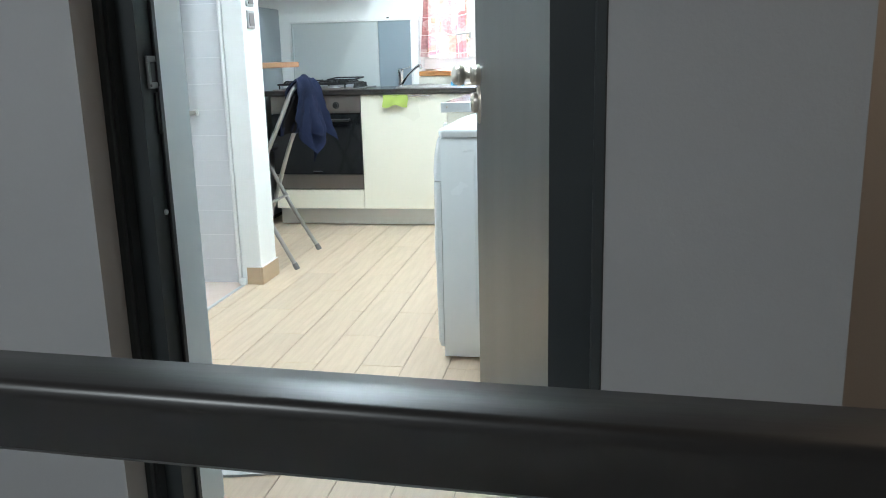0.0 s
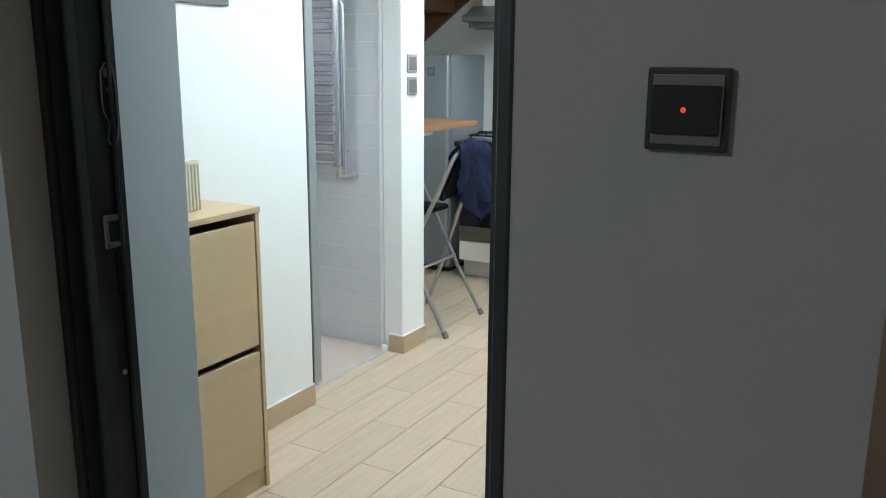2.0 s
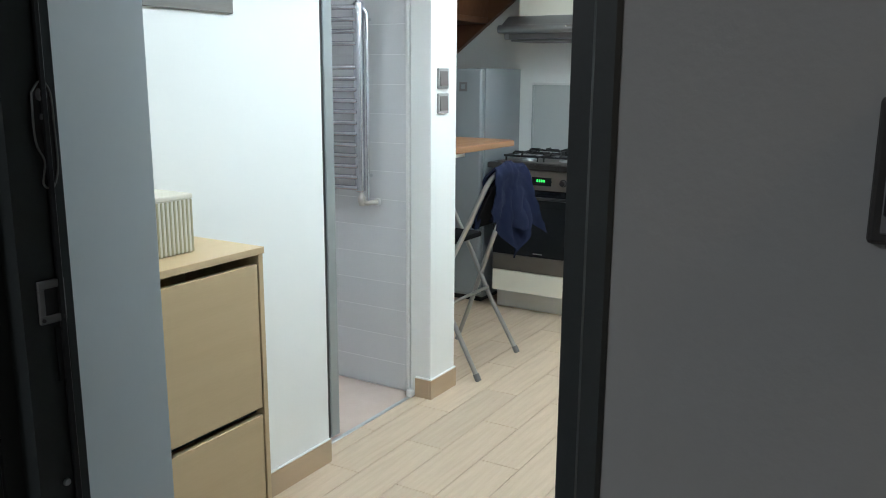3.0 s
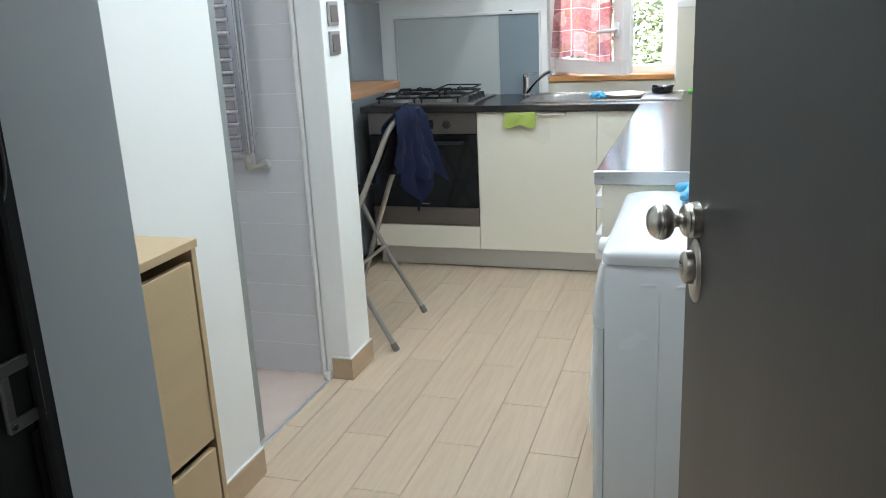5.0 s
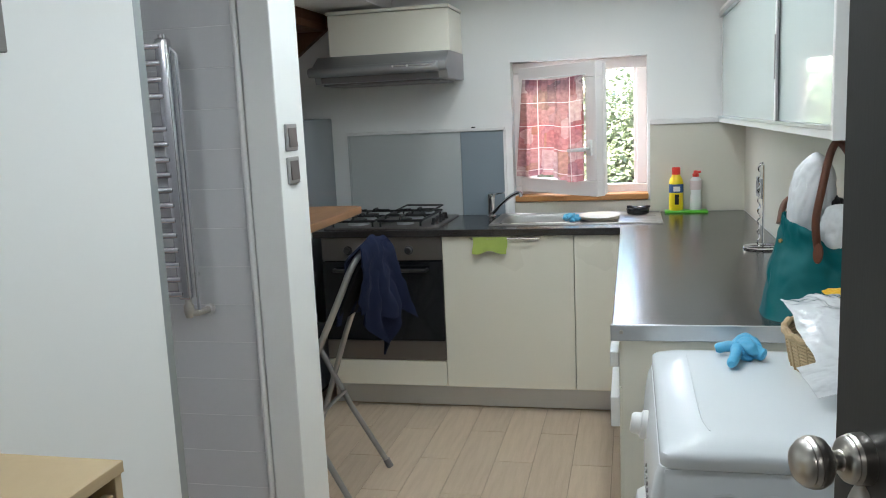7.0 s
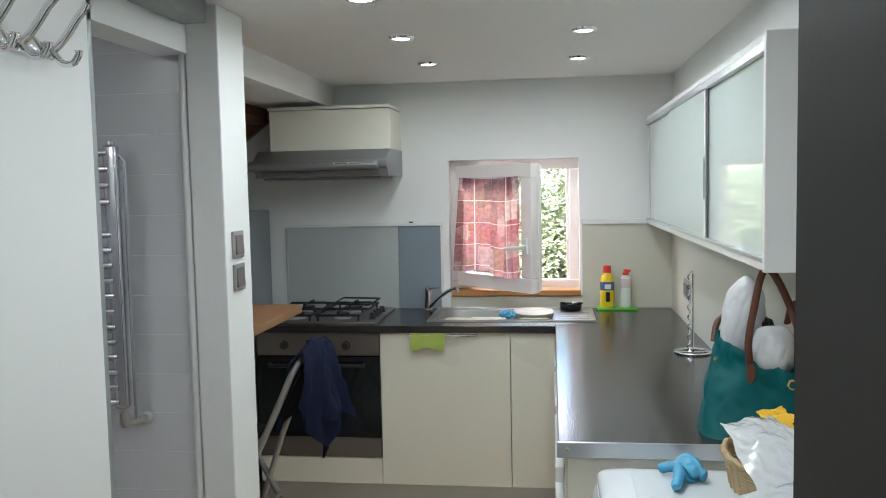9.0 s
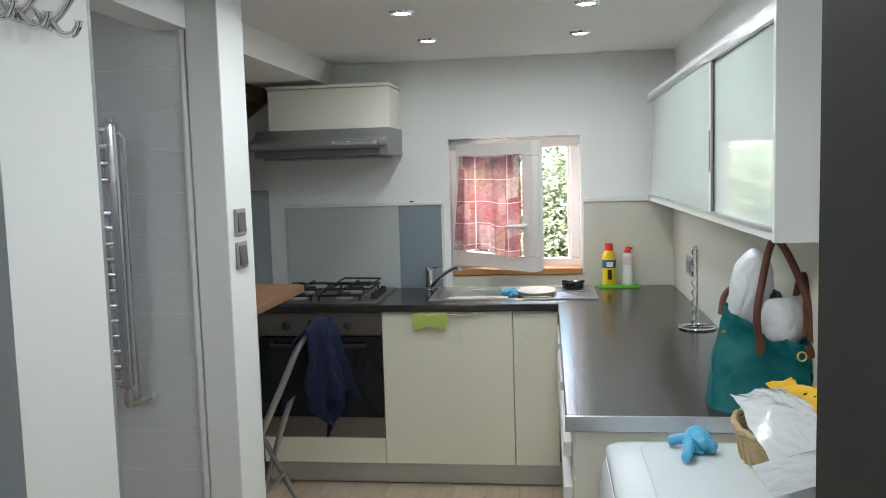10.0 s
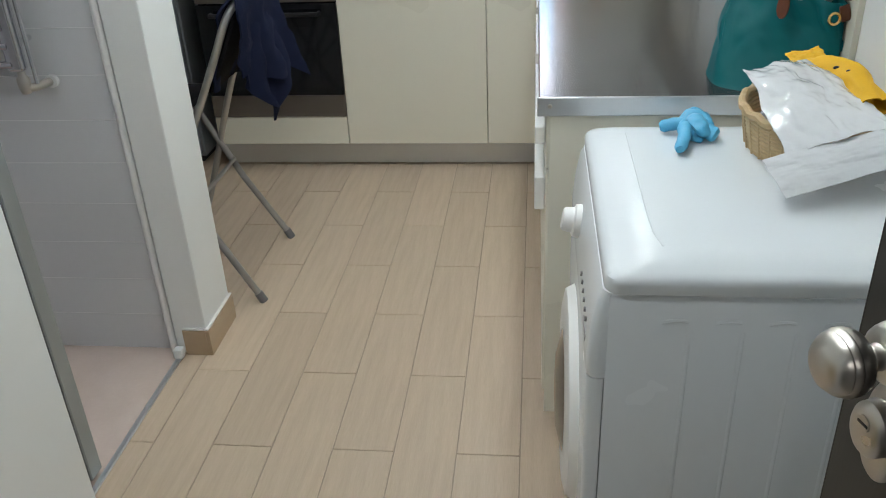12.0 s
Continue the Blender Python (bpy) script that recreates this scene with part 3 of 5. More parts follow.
for z, r in ((1.342, 0.009), (1.312, 0.005)):
    part("screw", lathe([(r, 0), (r, 0.002), (r * 0.6, 0.003), (0, 0.002)], 14, facing((-0.758, 1.844, z), (1, 0, 0))), MIDGREYP, plate, smooth=True)
latch = thing("latch_plate", (-0.758, 1.835, 1.03), "worn steel latch plate with a square hole", "latch plate")
for b in (box(-0.761, -0.755, 1.812, 1.853, 1.071, 1.083, 0.001), box(-0.761, -0.755, 1.812, 1.853, 1.020, 1.032, 0.001), box(-0.761, -0.755, 1.812, 1.821, 1.032, 1.071, 0.001), box(-0.761, -0.755, 1.844, 1.853, 1.032, 1.071, 0.001)):
    part("plate_bar", b, MIDGREYP, latch)
# hole and slot are solid blocks, their inner darkness painted black
part("hole", box(-0.762, -0.757, 1.821, 1.844, 1.032, 1.071), BLACK, latch)
for y in (1.8165, 1.8485):
    part("plate_screw", lathe([(0.0032, 0), (0.0026, 0.0015), (0, 0.002)], 10, facing((-0.755, y, 1.026), (1, 0, 0))), DARKGREYP, latch, smooth=True)
part("slot", box(-0.762, -0.757, 1.834, 1.854, 0.93, 1.012), BLACK, latch)
part("strike_screw", lathe([(0.006, 0), (0.005, 0.004), (0, 0.005)], 12, facing((-0.759, 1.83, 0.772), (1, 0, 0))), ALU, latch, smooth=True)

# the open leaf: s along it from the hinge, n out of its outer face
HINGE = Vector((0.022, 1.862, 0))
DIRN = Vector((-0.2885, 0.9575, 0)).normalized()
OUT = Vector((-DIRN.y, DIRN.x, 0))
LEAF = Matrix(((DIRN.x, OUT.x, 0, HINGE.x), (DIRN.y, OUT.y, 0, HINGE.y), (0, 0, 1, 0), (0, 0, 0, 1)))
door = thing("door_1", (HINGE.x, HINGE.y, 0.008), "open dark anthracite steel entrance door with nickel knob", "door", kind="structure")
part("leaf", moved(box(0, 0.866, -0.045, 0, 0.012, 1.99, 0.002), LEAF), DOORSKIN, door)
part("leaf_edge", moved(box(0.866, 0.869, -0.043, -0.002, 0.012, 1.99, 0.001), LEAF), BLACK, door)
part("fold", moved(box(0.845, 0.868, -0.060, -0.045, 0.012, 1.99, 0.002), LEAF), DOORSKIN, door)


def on_leaf(s, n, z):
    return HINGE + DIRN * s + OUT * n + Vector((0, 0, z))


KNOB = [(0, 0.080), (0.012, 0.079), (0.020, 0.0755), (0.0255, 0.069), (0.0268, 0.0665), (0.0262, 0.065), (0.0285, 0.062), (0.0290, 0.060), (0.0282, 0.0585), (0.0290, 0.056), (0.0285, 0.053), (0.026, 0.047), (0.020, 0.042), (0.0125, 0.039), (0.0105, 0.036), (0.0105, 0.029), (0.012, 0.027), (0.020, 0.0255), (0.0245, 0.022), (0.0262, 0.0185), (0.0258, 0.017), (0.0278, 0.013), (0.0272, 0.0115), (0.0285, 0.007), (0.0285, 0.0)]
knob = part("knob", lathe(KNOB, 36, facing(on_leaf(0.808, 0, 1.017), OUT)), NICKEL, door, "satin nickel door knob with turned rings", smooth=True)
esc = part("escutcheon", lathe([(0, 0.008), (0.017, 0.008), (0.0235, 0.0065), (0.0262, 0.003), (0.0268, 0)], 36, facing(on_leaf(0.808, 0, 0.934), OUT) @ Matrix.Diagonal((1.0, 2.0, 1, 1))), NICKEL, door, "oval nickel escutcheon", smooth=True)
part("cylinder_guard", lathe([(0, 0.024), (0.014, 0.024), (0.0185, 0.0225), (0.0215, 0.019), (0.0225, 0.006)], 30, facing(on_leaf(0.808, 0, 0.940), OUT) @ Matrix.Diagonal((1.0, 1.25, 1, 1))), NICKEL, esc, smooth=True)
part("key_plug", lathe([(0, 0.0255), (0.0075, 0.0255), (0.008, 0.023)], 20, facing(on_leaf(0.808, 0, 0.948), OUT)), NICKEL, esc, smooth=True)
# no opening: a black bar gives the keyhole its dark inside
part("keyhole", moved(box(0.8015, 0.8145, 0.0250, 0.0262, 0.9465, 0.9495, 0.0005), LEAF), BLACK, esc)

# doorbell plate
bell = thing("doorbell_switch", (0.319, YO, 1.317), "dark framed doorbell push with a red light", "doorbell")
part("outer_frame", box(0.276, 0.362, YO - 0.009, YO, 1.274, 1.360, 0.003, 2), DARKGREYP, bell)
part("inner_frame", box(0.283, 0.355, YO - 0.012, YO - 0.009, 1.281, 1.353, 0.001), MIDGREYP, bell)
part("push_button", box(0.284, 0.354, YO - 0.016, YO - 0.012, 1.292, 1.342, 0.001), BLACK, bell)
part("indicator", lathe([(0, 0.002), (0.0022, 0.0015), (0.003, 0)], 12, facing((0.317, YO - 0.016, 1.317), (0, -1, 0))), LEDRED, bell, "small red indicator light", smooth=True)

# banister rail on the landing's edge
rail = thing("banister", (-0.2, 0.71, -0.004), "dark varnished wooden banister rail", "banister")
RZ = 0.885
part("handrail", moved(prism([(0.690, RZ - 0.047), (0.684, RZ - 0.042), (0.683, RZ - 0.03), (0.6832, RZ - 0.010), (0.6845, RZ - 0.0045), (0.688, RZ - 0.0012), (0.692, RZ - 0.0003), (0.705, RZ), (0.735, RZ - 0.001), (0.742, RZ - 0.006), (0.742, RZ - 0.047)], "x", -1.9, 0.27), at(0, 0.712, RZ) @ Matrix.Rotation(radians(0.7), 4, "Y") @ Matrix.Rotation(radians(-2.0), 4, "Z") @ at(0, -0.712, -RZ - 0.003)), RAILWOOD, rail, smooth=True)
part("newel_post", box(0.268, 0.328, 0.675, 0.735, -0.17, 0.92, 0.006, 2), RAILWOOD, rail)
for i in range(5):
    part("baluster", lathe([(0.016, -0.004), (0.016, 0.2), (0.02, 0.24), (0.012, 0.30), (0.018, 0.55), (0.012, 0.70), (0.016, 0.74), (0.016, RZ - 0.045)], 12, at(-0.62 - 0.28 * i, 0.712 + 0.035 * (0.62 + 0.28 * i), 0)), RAILWOOD, rail, smooth=True)

# ---- ceiling lamps ----
first = None
for lx, ly in DOWNLIGHTS:
    m = at(lx, ly, CEIL)
    if first is None:
        first = thing("downlight", (lx, ly, CEIL), "lit round recessed ceiling lamp with chrome ring", "ceiling lamp", "downlights in the ceiling")
        part("ring", lathe([(0.034, -0.004), (0.037, -0.009), (0.044, -0.008), (0.048, 0.0), (0.034, 0.0)], 28, m), CHROME, first, smooth=True)
        part("lamp_glass", lathe([(0, -0.0075), (0.026, -0.007), (0.035, -0.004)], 24, m), LAMPGLOW, first, "glowing lamp face", smooth=True)
    else:
        copy_thing(first, m)

# ---- window ----
win = thing("window_1", (-0.715, 6.1, WZ0), "small white plastic window with its sash open inwards", "window", kind="structure")
FY0, FY1 = 6.09, 6.15
fr = part("window_frame", box(W0, W1, FY0, FY1, WZ1 - 0.055, WZ1, 0.004), PVC, win)
part("window_frame", box(W0, W1, FY0, FY1, WZ0 + 0.02, WZ0 + 0.065, 0.004), PVC, win)
part("window_frame", box(W0, W0 + 0.05, FY0, FY1, WZ0 + 0.065, WZ1 - 0.055, 0.004), PVC, win)
part("window_frame", box(W1 - 0.05, W1, FY0, FY1, WZ0 + 0.065, WZ1 - 0.055, 0.004), PVC, win)
part("frame_rebate", box(W1 - 0.066, W1 - 0.05, FY0 + 0.03, FY1, WZ0 + 0.06, WZ1 - 0.05, 0.002), PVC, win)
part("window_sill", box(W0 + 0.01, W1 + 0.004, 5.975, 6.09, WZ0 - 0.008, WZ0 + 0.024, 0.004), SILLWOOD, win, "orange stained wooden sill")
part("lock_keep", box(-0.79, -0.73, FY0 - 0.002, FY0 + 0.02, WZ1 - 0.062, WZ1 - 0.055, 0.001), ALU, win)
ANG = math.atan2(0.37, 0.405)
SASH = Matrix.Translation((-1.004, 6.085, 0)) @ Matrix.Rotation(-ANG, 4, "Z")
SW, SZ0, SZ1 = 0.555, 0.995, 1.632
for b in (box(0, SW, -0.03, 0.03, SZ1 - 0.075, SZ1, 0.004), box(0, SW, -0.03, 0.03, SZ0, SZ0 + 0.075, 0.004), box(0, 0.072, -0.03, 0.03, SZ0 + 0.075, SZ1 - 0.075, 0.003), box(SW - 0.072, SW, -0.03, 0.03, SZ0 + 0.075, SZ1 - 0.075, 0.003)):
    part("sash", moved(b, SASH), PVC, win)
part("sash_lip", moved(box(SW, SW + 0.012, 0.012, 0.032, SZ0 + 0.01, SZ1 - 0.01, 0.003), SASH), PVC, win)
pane = part("pane", moved(box(0.07, SW - 0.07, -0.006, 0.006, SZ0 + 0.07, SZ1 - 0.07), SASH), GLASS, win)
pane.visible_shadow = False
han = part("window_handle", moved(box(SW - 0.05, SW - 0.022, -0.045, -0.03, 1.19, 1.265, 0.005, 2), SASH), WHITEPLASTIC, win, smooth=True)
part("lever", moved(tube([(SW - 0.036, -0.045, 1.225), (SW - 0.036, -0.065, 1.222), (SW - 0.05, -0.07, 1.22), (SW - 0.15, -0.07, 1.214)], [0.009, 0.009, 0.01, 0.008], 10), SASH), WHITEPLASTIC, han, smooth=True)


def curtain_point(u, v):
    w = 0.019 * math.sin(u * 31 + 0.6 + 1.2 * v) * (0.35 + 0.65 * v) + 0.009 * math.sin(u * 57 + 2 * v) + 0.004 * math.sin(u * 97 - 3 * v)
    flare = (u - 0.5) * 0.07 * v
    drop = 0.505 + 0.012 * math.sin(u * 9 + 1) - 0.02 * (1 - u) * v
    return (0.062 + 0.43 * u + flare - 0.02 * v, -0.036 - 0.012 - w * 0.8, SZ1 - 0.058 - drop * v - 0.012 * math.sin(u * 3.1) * (1 - v))


me_bm = sheet(curtain_point, 120, 30)
uvl = me_bm.loops.layers.uv.new("UVMap")
me_bm.verts.index_update()
for f in me_bm.faces:
    for lp in f.loops:
        k = lp.vert.index
        lp[uvl].uv = ((k // 30) / 119.0, (k % 30) / 29.0)
moved(me_bm, SASH)
curtain = solo("curtain", me_bm, CURTAIN, "short pink patchwork cotton curtain on the open sash", "curtain", smooth=True)
rod = solo("curtain_wire", moved(tube([(0.06, -0.04, SZ1 - 0.06), (SW - 0.055, -0.04, SZ1 - 0.06)], 0.003, 8), SASH), WHITEPLASTIC, "thin white curtain wire on the sash", "curtain wire")
solo("upstand", box(-1.05, -0.362, 5.988, YB, 0.884, 0.944, 0.002), CREAMPANEL, "cream strip under the window sill", "upstand", kind="structure")

# ---- splash panels ----
sp = thing("splashback", (-1.52, YB, 0.884), "grey splashback panels with a pale top strip", "splashback", kind="structure")
part("panel", box(-1.935, -1.328, 5.988, YB, 0.884, 1.322, 0.001), GREYPANEL, sp)
part("panel", box(-1.326, -1.1, 5.988, YB, 0.884, 1.322, 0.001), BLUEPANEL, sp, "blue-grey panel")
part("top_strip", box(-1.95, -1.09, 5.978, YB, 1.322, 1.338, 0.002), WHITEPLASTIC, sp)
part("side_strip", box(-1.1, -1.088, 5.982, YB, 0.884, 1.322, 0.001), WHITEPLASTIC, sp)
part("side_strip", box(-1.947, -1.935, 5.982, YB, 0.884, 1.322, 0.001), GREYPANEL, sp)
part("clip", box(-1.265, -1.245, 5.98, 5.99, 1.338, 1.345, 0.001), BLACK, sp)
sp2 = thing("splashback", (-0.13, YB, 0.884), "cream splashback panel with a pale top strip", "splashback", kind="structure")
part("panel", box(-0.362, RX, 5.988, YB, 0.884, 1.318, 0.001), CREAMPANEL, sp2)
part("top_strip", box(-0.365, -0.035, 5.976, YB, 1.318, 1.342, 0.002), WHITEPLASTIC, sp2)
part("panel", box(RX - 0.012, RX, 3.7, 5.988, 0.884, 1.318, 0.001), CREAMPANEL, sp2)

# ---- base cabinets and worktop ----
wt = thing("worktop", (-0.5, 5.5, 0.851), "black textured laminate worktop with aluminium end strip", "worktop")
run = box(-1.96, -1.08, 5.42, 5.986, 0.851, 0.884, 0.003, 2)
box(-1.08, -0.505, 5.42, 5.572, 0.851, 0.884, 0.003, 2, bm=run)
box(-1.08, -0.505, 5.908, 5.986, 0.851, 0.884, bm=run)
part("back_run", run, WORKTOP, wt)
part("side_run", box(-0.505, RX - 0.013, 3.712, 5.986, 0.851, 0.884, 0.003, 2), WORKTOP, wt)
strip = part("end_strip", box(-0.508, RX - 0.013, 3.705, 3.712, 0.845, 0.886, 0.002), ALU, wt, "brushed aluminium end strip")
part("screw", lathe([(0.005, 0), (0.004, 0.002), (0, 0.002)], 12, facing((-0.482, 3.705, 0.867), (0, -1, 0))), NICKEL, strip, smooth=True)


def base_unit(x0, x1, doors, label, handle=None):
    u = thing("base_cabinet", ((x0 + x1) / 2, 5.7, 0.115), label, "cabinet", "base cabinets under the window")
    part("body", box(x0 + 0.002, x1 - 0.002, 5.465, 5.98, 0.117, 0.850), CREAM, u)
    for z0, z1 in doors:
        d = part("door", box(x0 + 0.0015, x1 - 0.0015, 5.442, 5.464, z0, z1, 0.0015), CREAM, u)
        if handle:
            part("handle", tube([(handle[0], 5.442, 0.840), (handle[0], 5.415, 0.840), (handle[1], 5.415, 0.840), (handle[1], 5.442, 0.840)], 0.0055, 8), CHROME, d, "chrome bar handle", smooth=True)
    return u


base_unit(-1.326, -0.712, [(0.119, 0.848)], "cream gloss sink cabinet with chrome bar handle", (-1.185, -0.865))
base_unit(-0.712, -0.505, [(0.119, 0.848)], "narrow cream gloss corner cabinet front")
solo("plinth", box(-1.92, -0.49, 5.50, 5.512, 0.006, 0.117, 0.001), ALU, "grey aluminium cabinet plinth", "plinth", kind="structure")
side = thing("drawer_cabinet", (-0.2, 4.6, 0.06), "cream cabinet run with white bar handles", "cabinet")
part("end_panel", box(-0.482, RX - 0.014, 3.716, 3.73, 0.06, 0.850, 0.001), CREAM, side)
part("body", box(-0.47, RX - 0.014, 3.73, 5.44, 0.117, 0.850), CREAM, side)
part("plinth", box(-0.42, RX - 0.014, 3.73, 5.44, 0.0, 0.117), ALU, side)
for y0, y1 in ((3.732, 4.33), (4.334, 4.93), (4.934, 5.43)):
    for z0, z1, zh in ((0.72, 0.836, 0.785), (0.119, 0.716, 0.665)):
        dr = part("front", box(-0.488, -0.47, y0, y1, z0, z1, 0.0015), CREAM, side)
        part("handle", box(-0.512, -0.489, y0 + 0.05, y1 - 0.05, zh - (0.03 if zh > 0.7 else 0.07), zh + 0.01, 0.002), WHITEPLASTIC, dr, "white bar handle")

# ---- oven and hob ----
oven = thing("oven", (-1.626, 5.7, 0.12), "built-in stainless steel oven with black glass door", "oven")
part("body", box(-1.922, -1.33, 5.465, 5.97, 0.117, 0.850), BLACK, oven)
cp = part("control_panel", box(-1.924, -1.328, 5.440, 5.464, 0.738, 0.848, 0.002), OVENSTEEL, oven, "brushed steel control panel")
od = part("door", box(-1.924, -1.328, 5.436, 5.464, 0.345, 0.733, 0.002), OVENGLASS, oven, "black glass oven door")
part("handle", tube([(-1.86, 5.436, 0.695), (-1.86, 5.405, 0.695), (-1.40, 5.405, 0.695), (-1.40, 5.436, 0.695)], 0.009, 8), BLACK, od, smooth=True)
part("inner_window", box(-1.83, -1.42, 5.434, 5.436, 0.40, 0.64, 0.0005), OVENGLASS, od)
part("lower_panel", box(-1.924, -1.328, 5.438, 5.464, 0.248, 0.343, 0.002), OVENSTEEL, oven)
part("badge", box(-1.66, -1.60, 5.433, 5.4358, 0.362, 0.368), MIDGREYP, od)
part("drawer_front", box(-1.924, -1.328, 5.442, 5.464, 0.119, 0.243, 0.0015), CREAM, oven, "cream drawer front below")
for x in (-1.79, -1.487):
    part("knob", lathe([(0.022, 0), (0.021, 0.004), (0.017, 0.006), (0.016, 0.022), (0.013, 0.025), (0, 0.025)], 20, facing((x, 5.440, 0.787), (0, -1, 0))), BLACK, cp, smooth=True)
dsp = part("display", box(-1.68, -1.56, 5.4385, 5.4400, 0.765, 0.812), OVENGLASS, cp)
for i in range(4):
    part("digit", box(-1.65 + 0.014 * i, -1.642 + 0.014 * i, 5.4375, 5.4385, 0.785, 0.800), LEDGREEN, dsp)
for i in range(3):
    part("button", lathe([(0.004, 0), (0.004, 0.003), (0, 0.003)], 8, facing((-1.585 + 0.014 * i, 5.440, 0.79), (0, -1, 0))), BLACK, cp)

hob = thing("gas_hob", (-1.63, 5.74, 0.882), "stainless gas hob with black iron pan supports", "hob")
part("tray", box(-1.92, -1.345, 5.475, 5.955, 0.883, 0.892, 0.004, 2), OVENSTEEL, hob, smooth=True)
for bx, by, r in ((-1.78, 5.60, 0.045), (-1.78, 5.83, 0.035), (-1.54, 5.60, 0.035), (-1.54, 5.83, 0.048)):
    part("burner", lathe([(r * 1.2, 0.892), (r * 1.15, 0.902), (r * 0.8, 0.904), (r * 0.8, 0.912), (0, 0.913)], 22, at(bx, by, 0)), ALU, hob, smooth=True)
    part("burner_cap", lathe([(r * 0.95, 0.911), (r * 0.92, 0.919), (0, 0.920)], 22, at(bx, by, 0)), IRON, hob, smooth=True)
for gx in (-1.78, -1.54):
    sup = tube([(gx - 0.108, 5.50, 0.920), (gx + 0.108, 5.50, 0.920), (gx + 0.108, 5.935, 0.920), (gx - 0.108, 5.935, 0.920)], 0.006, 8, closed=True)
    for by in (5.60, 5.83):
        for dx, dy in ((1, 0), (-1, 0), (0, 1), (0, -1)):
            tube([(gx + dx * 0.106, by + dy * 0.1, 0.920), (gx + dx * 0.09, by + dy * 0.085, 0.936), (gx + dx * 0.03, by + dy * 0.03, 0.936)], 0.006, 8, bm=sup)
    for dx in (-0.1, 0.1):
        for dy in (5.505, 5.93):
            tube([(gx + dx, dy, 0.920), (gx + dx, dy, 0.892)], 0.005, 8, bm=sup)
    tube([(gx - 0.106, 5.715, 0.92), (gx + 0.106, 5.715, 0.92)], 0.006, 8, bm=sup)
    part("pan_support", sup, IRON, hob, smooth=True)
# one loose support stands turned on top
part("pan_support", tube([(-1.63, 5.74, 0.942), (-1.43, 5.70, 0.942), (-1.41, 5.87, 0.952), (-1.61, 5.90, 0.952)], 0.0045, 8, closed=True), IRON, hob, smooth=True)
for i in range(4):
    part("knob", lathe([(0.019, 0), (0.018, 0.006), (0.014, 0.010), (0.013, 0.028), (0.010, 0.031), (0, 0.031)], 18, at(-1.385, 5.57 + 0.075 * i, 0.892)), BLACK, hob, smooth=True)

# ---- sink ----
sk = thing("sink", (-0.71, 5.76, 0.882), "stainless steel inset sink with drainer", "sink")
SX0, SX1, SY0, SY1 = -1.115, -0.315, 5.535, 5.945
rim = box(SX0, SX1, SY0, 5.575, 0.883, 0.8885, 0.002, 2)
box(SX0, SX1, 5.905, SY1, 0.883, 0.8885, 0.002, 2, bm=rim)
box(SX0, -1.075, 5.575, 5.905, 0.883, 0.8885, 0.002, bm=rim)
box(-0.715, -0.695, 5.575, 5.905, 0.883, 0.8885, 0.002, bm=rim)
box(-0.515, SX1, 5.575, 5.905, 0.884, 0.8875, 0.002, bm=rim)
part("rim", rim, STEEL, sk, smooth=True)
for i in range(5):
    part("drain_rib", box(-0.49, -0.34, 5.61 + 0.06 * i, 5.625 + 0.06 * i, 0.886, 0.889, 0.001), STEEL, sk)
part("raised_edge", tube([(SX0 + 0.004, SY0 + 0.004, 0.889), (SX1 - 0.004, SY0 + 0.004, 0.889), (SX1 - 0.004, SY1 - 0.004, 0.889), (SX0 + 0.004, SY1 - 0.004, 0.889)], 0.004, 8, closed=True), STEEL, sk, smooth=True)


def bowl(x0, x1, y0, y1, depth):
    cx, cy, hx, hy = (x0 + x1) / 2, (y0 + y1) / 2, (x1 - x0) / 2, (y1 - y0) / 2
    levels = [(1.03, 0.0), (0.985, -0.003), (0.965, -0.012), (0.95, -0.7 * depth), (0.90, -0.93 * depth), (0.80, -depth), (0.05, -depth - 0.003)]
    def p(u, v):
        i = min(int(round(v * 6)), 6)
        k, dz = levels[i]
        a_ = 2 * math.pi * u
        c, q = math.cos(a_), math.sin(a_)
        return (cx + k * hx * math.copysign(abs(c) ** 0.42, c), cy + k * hy * math.copysign(abs(q) ** 0.42, q), 0.8885 + dz)
    return sheet(p, 48, 7, 0.0, closed_u=True)


part("bowl", bowl(-1.076, -0.713, 5.573, 5.907, 0.15), STEEL, sk, smooth=True)
part("small_bowl", bowl(-0.697, -0.515, 5.60, 5.88, 0.08), STEEL, sk, smooth=True)
tub = solo("plastic_tub", lathe([(0.0, 0.004), (0.070, 0.004), (0.082, 0.006), (0.092, 0.014), (0.098, 0.014), (0.092, 0.0), (0.0, 0.0)], 32, at(-0.606, 5.74, 0.889), 1.0, 1.35), BEIGETUB, "oval beige plastic tub in the sink", "tub", smooth=True)
tap = thing("kitchen_tap", (-1.165, 5.93, 0.882), "chrome mixer tap with a swung-out spout", "tap")
part("column", lathe([(0.026, 0), (0.024, 0.006), (0.019, 0.01), (0.019, 0.085), (0.021, 0.09), (0.02, 0.118), (0.012, 0.123), (0, 0.123)], 22, at(-1.165, 5.93, 0.882)), CHROME, tap, smooth=True)
part("spout", tube(smooth_path([(-1.155, 5.915, 0.90), (-1.12, 5.87, 0.935), (-1.06, 5.80, 0.985), (-1.005, 5.735, 1.018), (-0.985, 5.715, 1.018), (-0.978, 5.708, 1.004)], 5), 0.0095, 12), CHROME, tap, smooth=True)
part("lever", tube([(-1.165, 5.93, 0.995), (-1.13, 5.89, 1.003), (-1.08, 5.83, 1.012)], [0.008, 0.006, 0.005], 8), CHROME, tap, smooth=True)

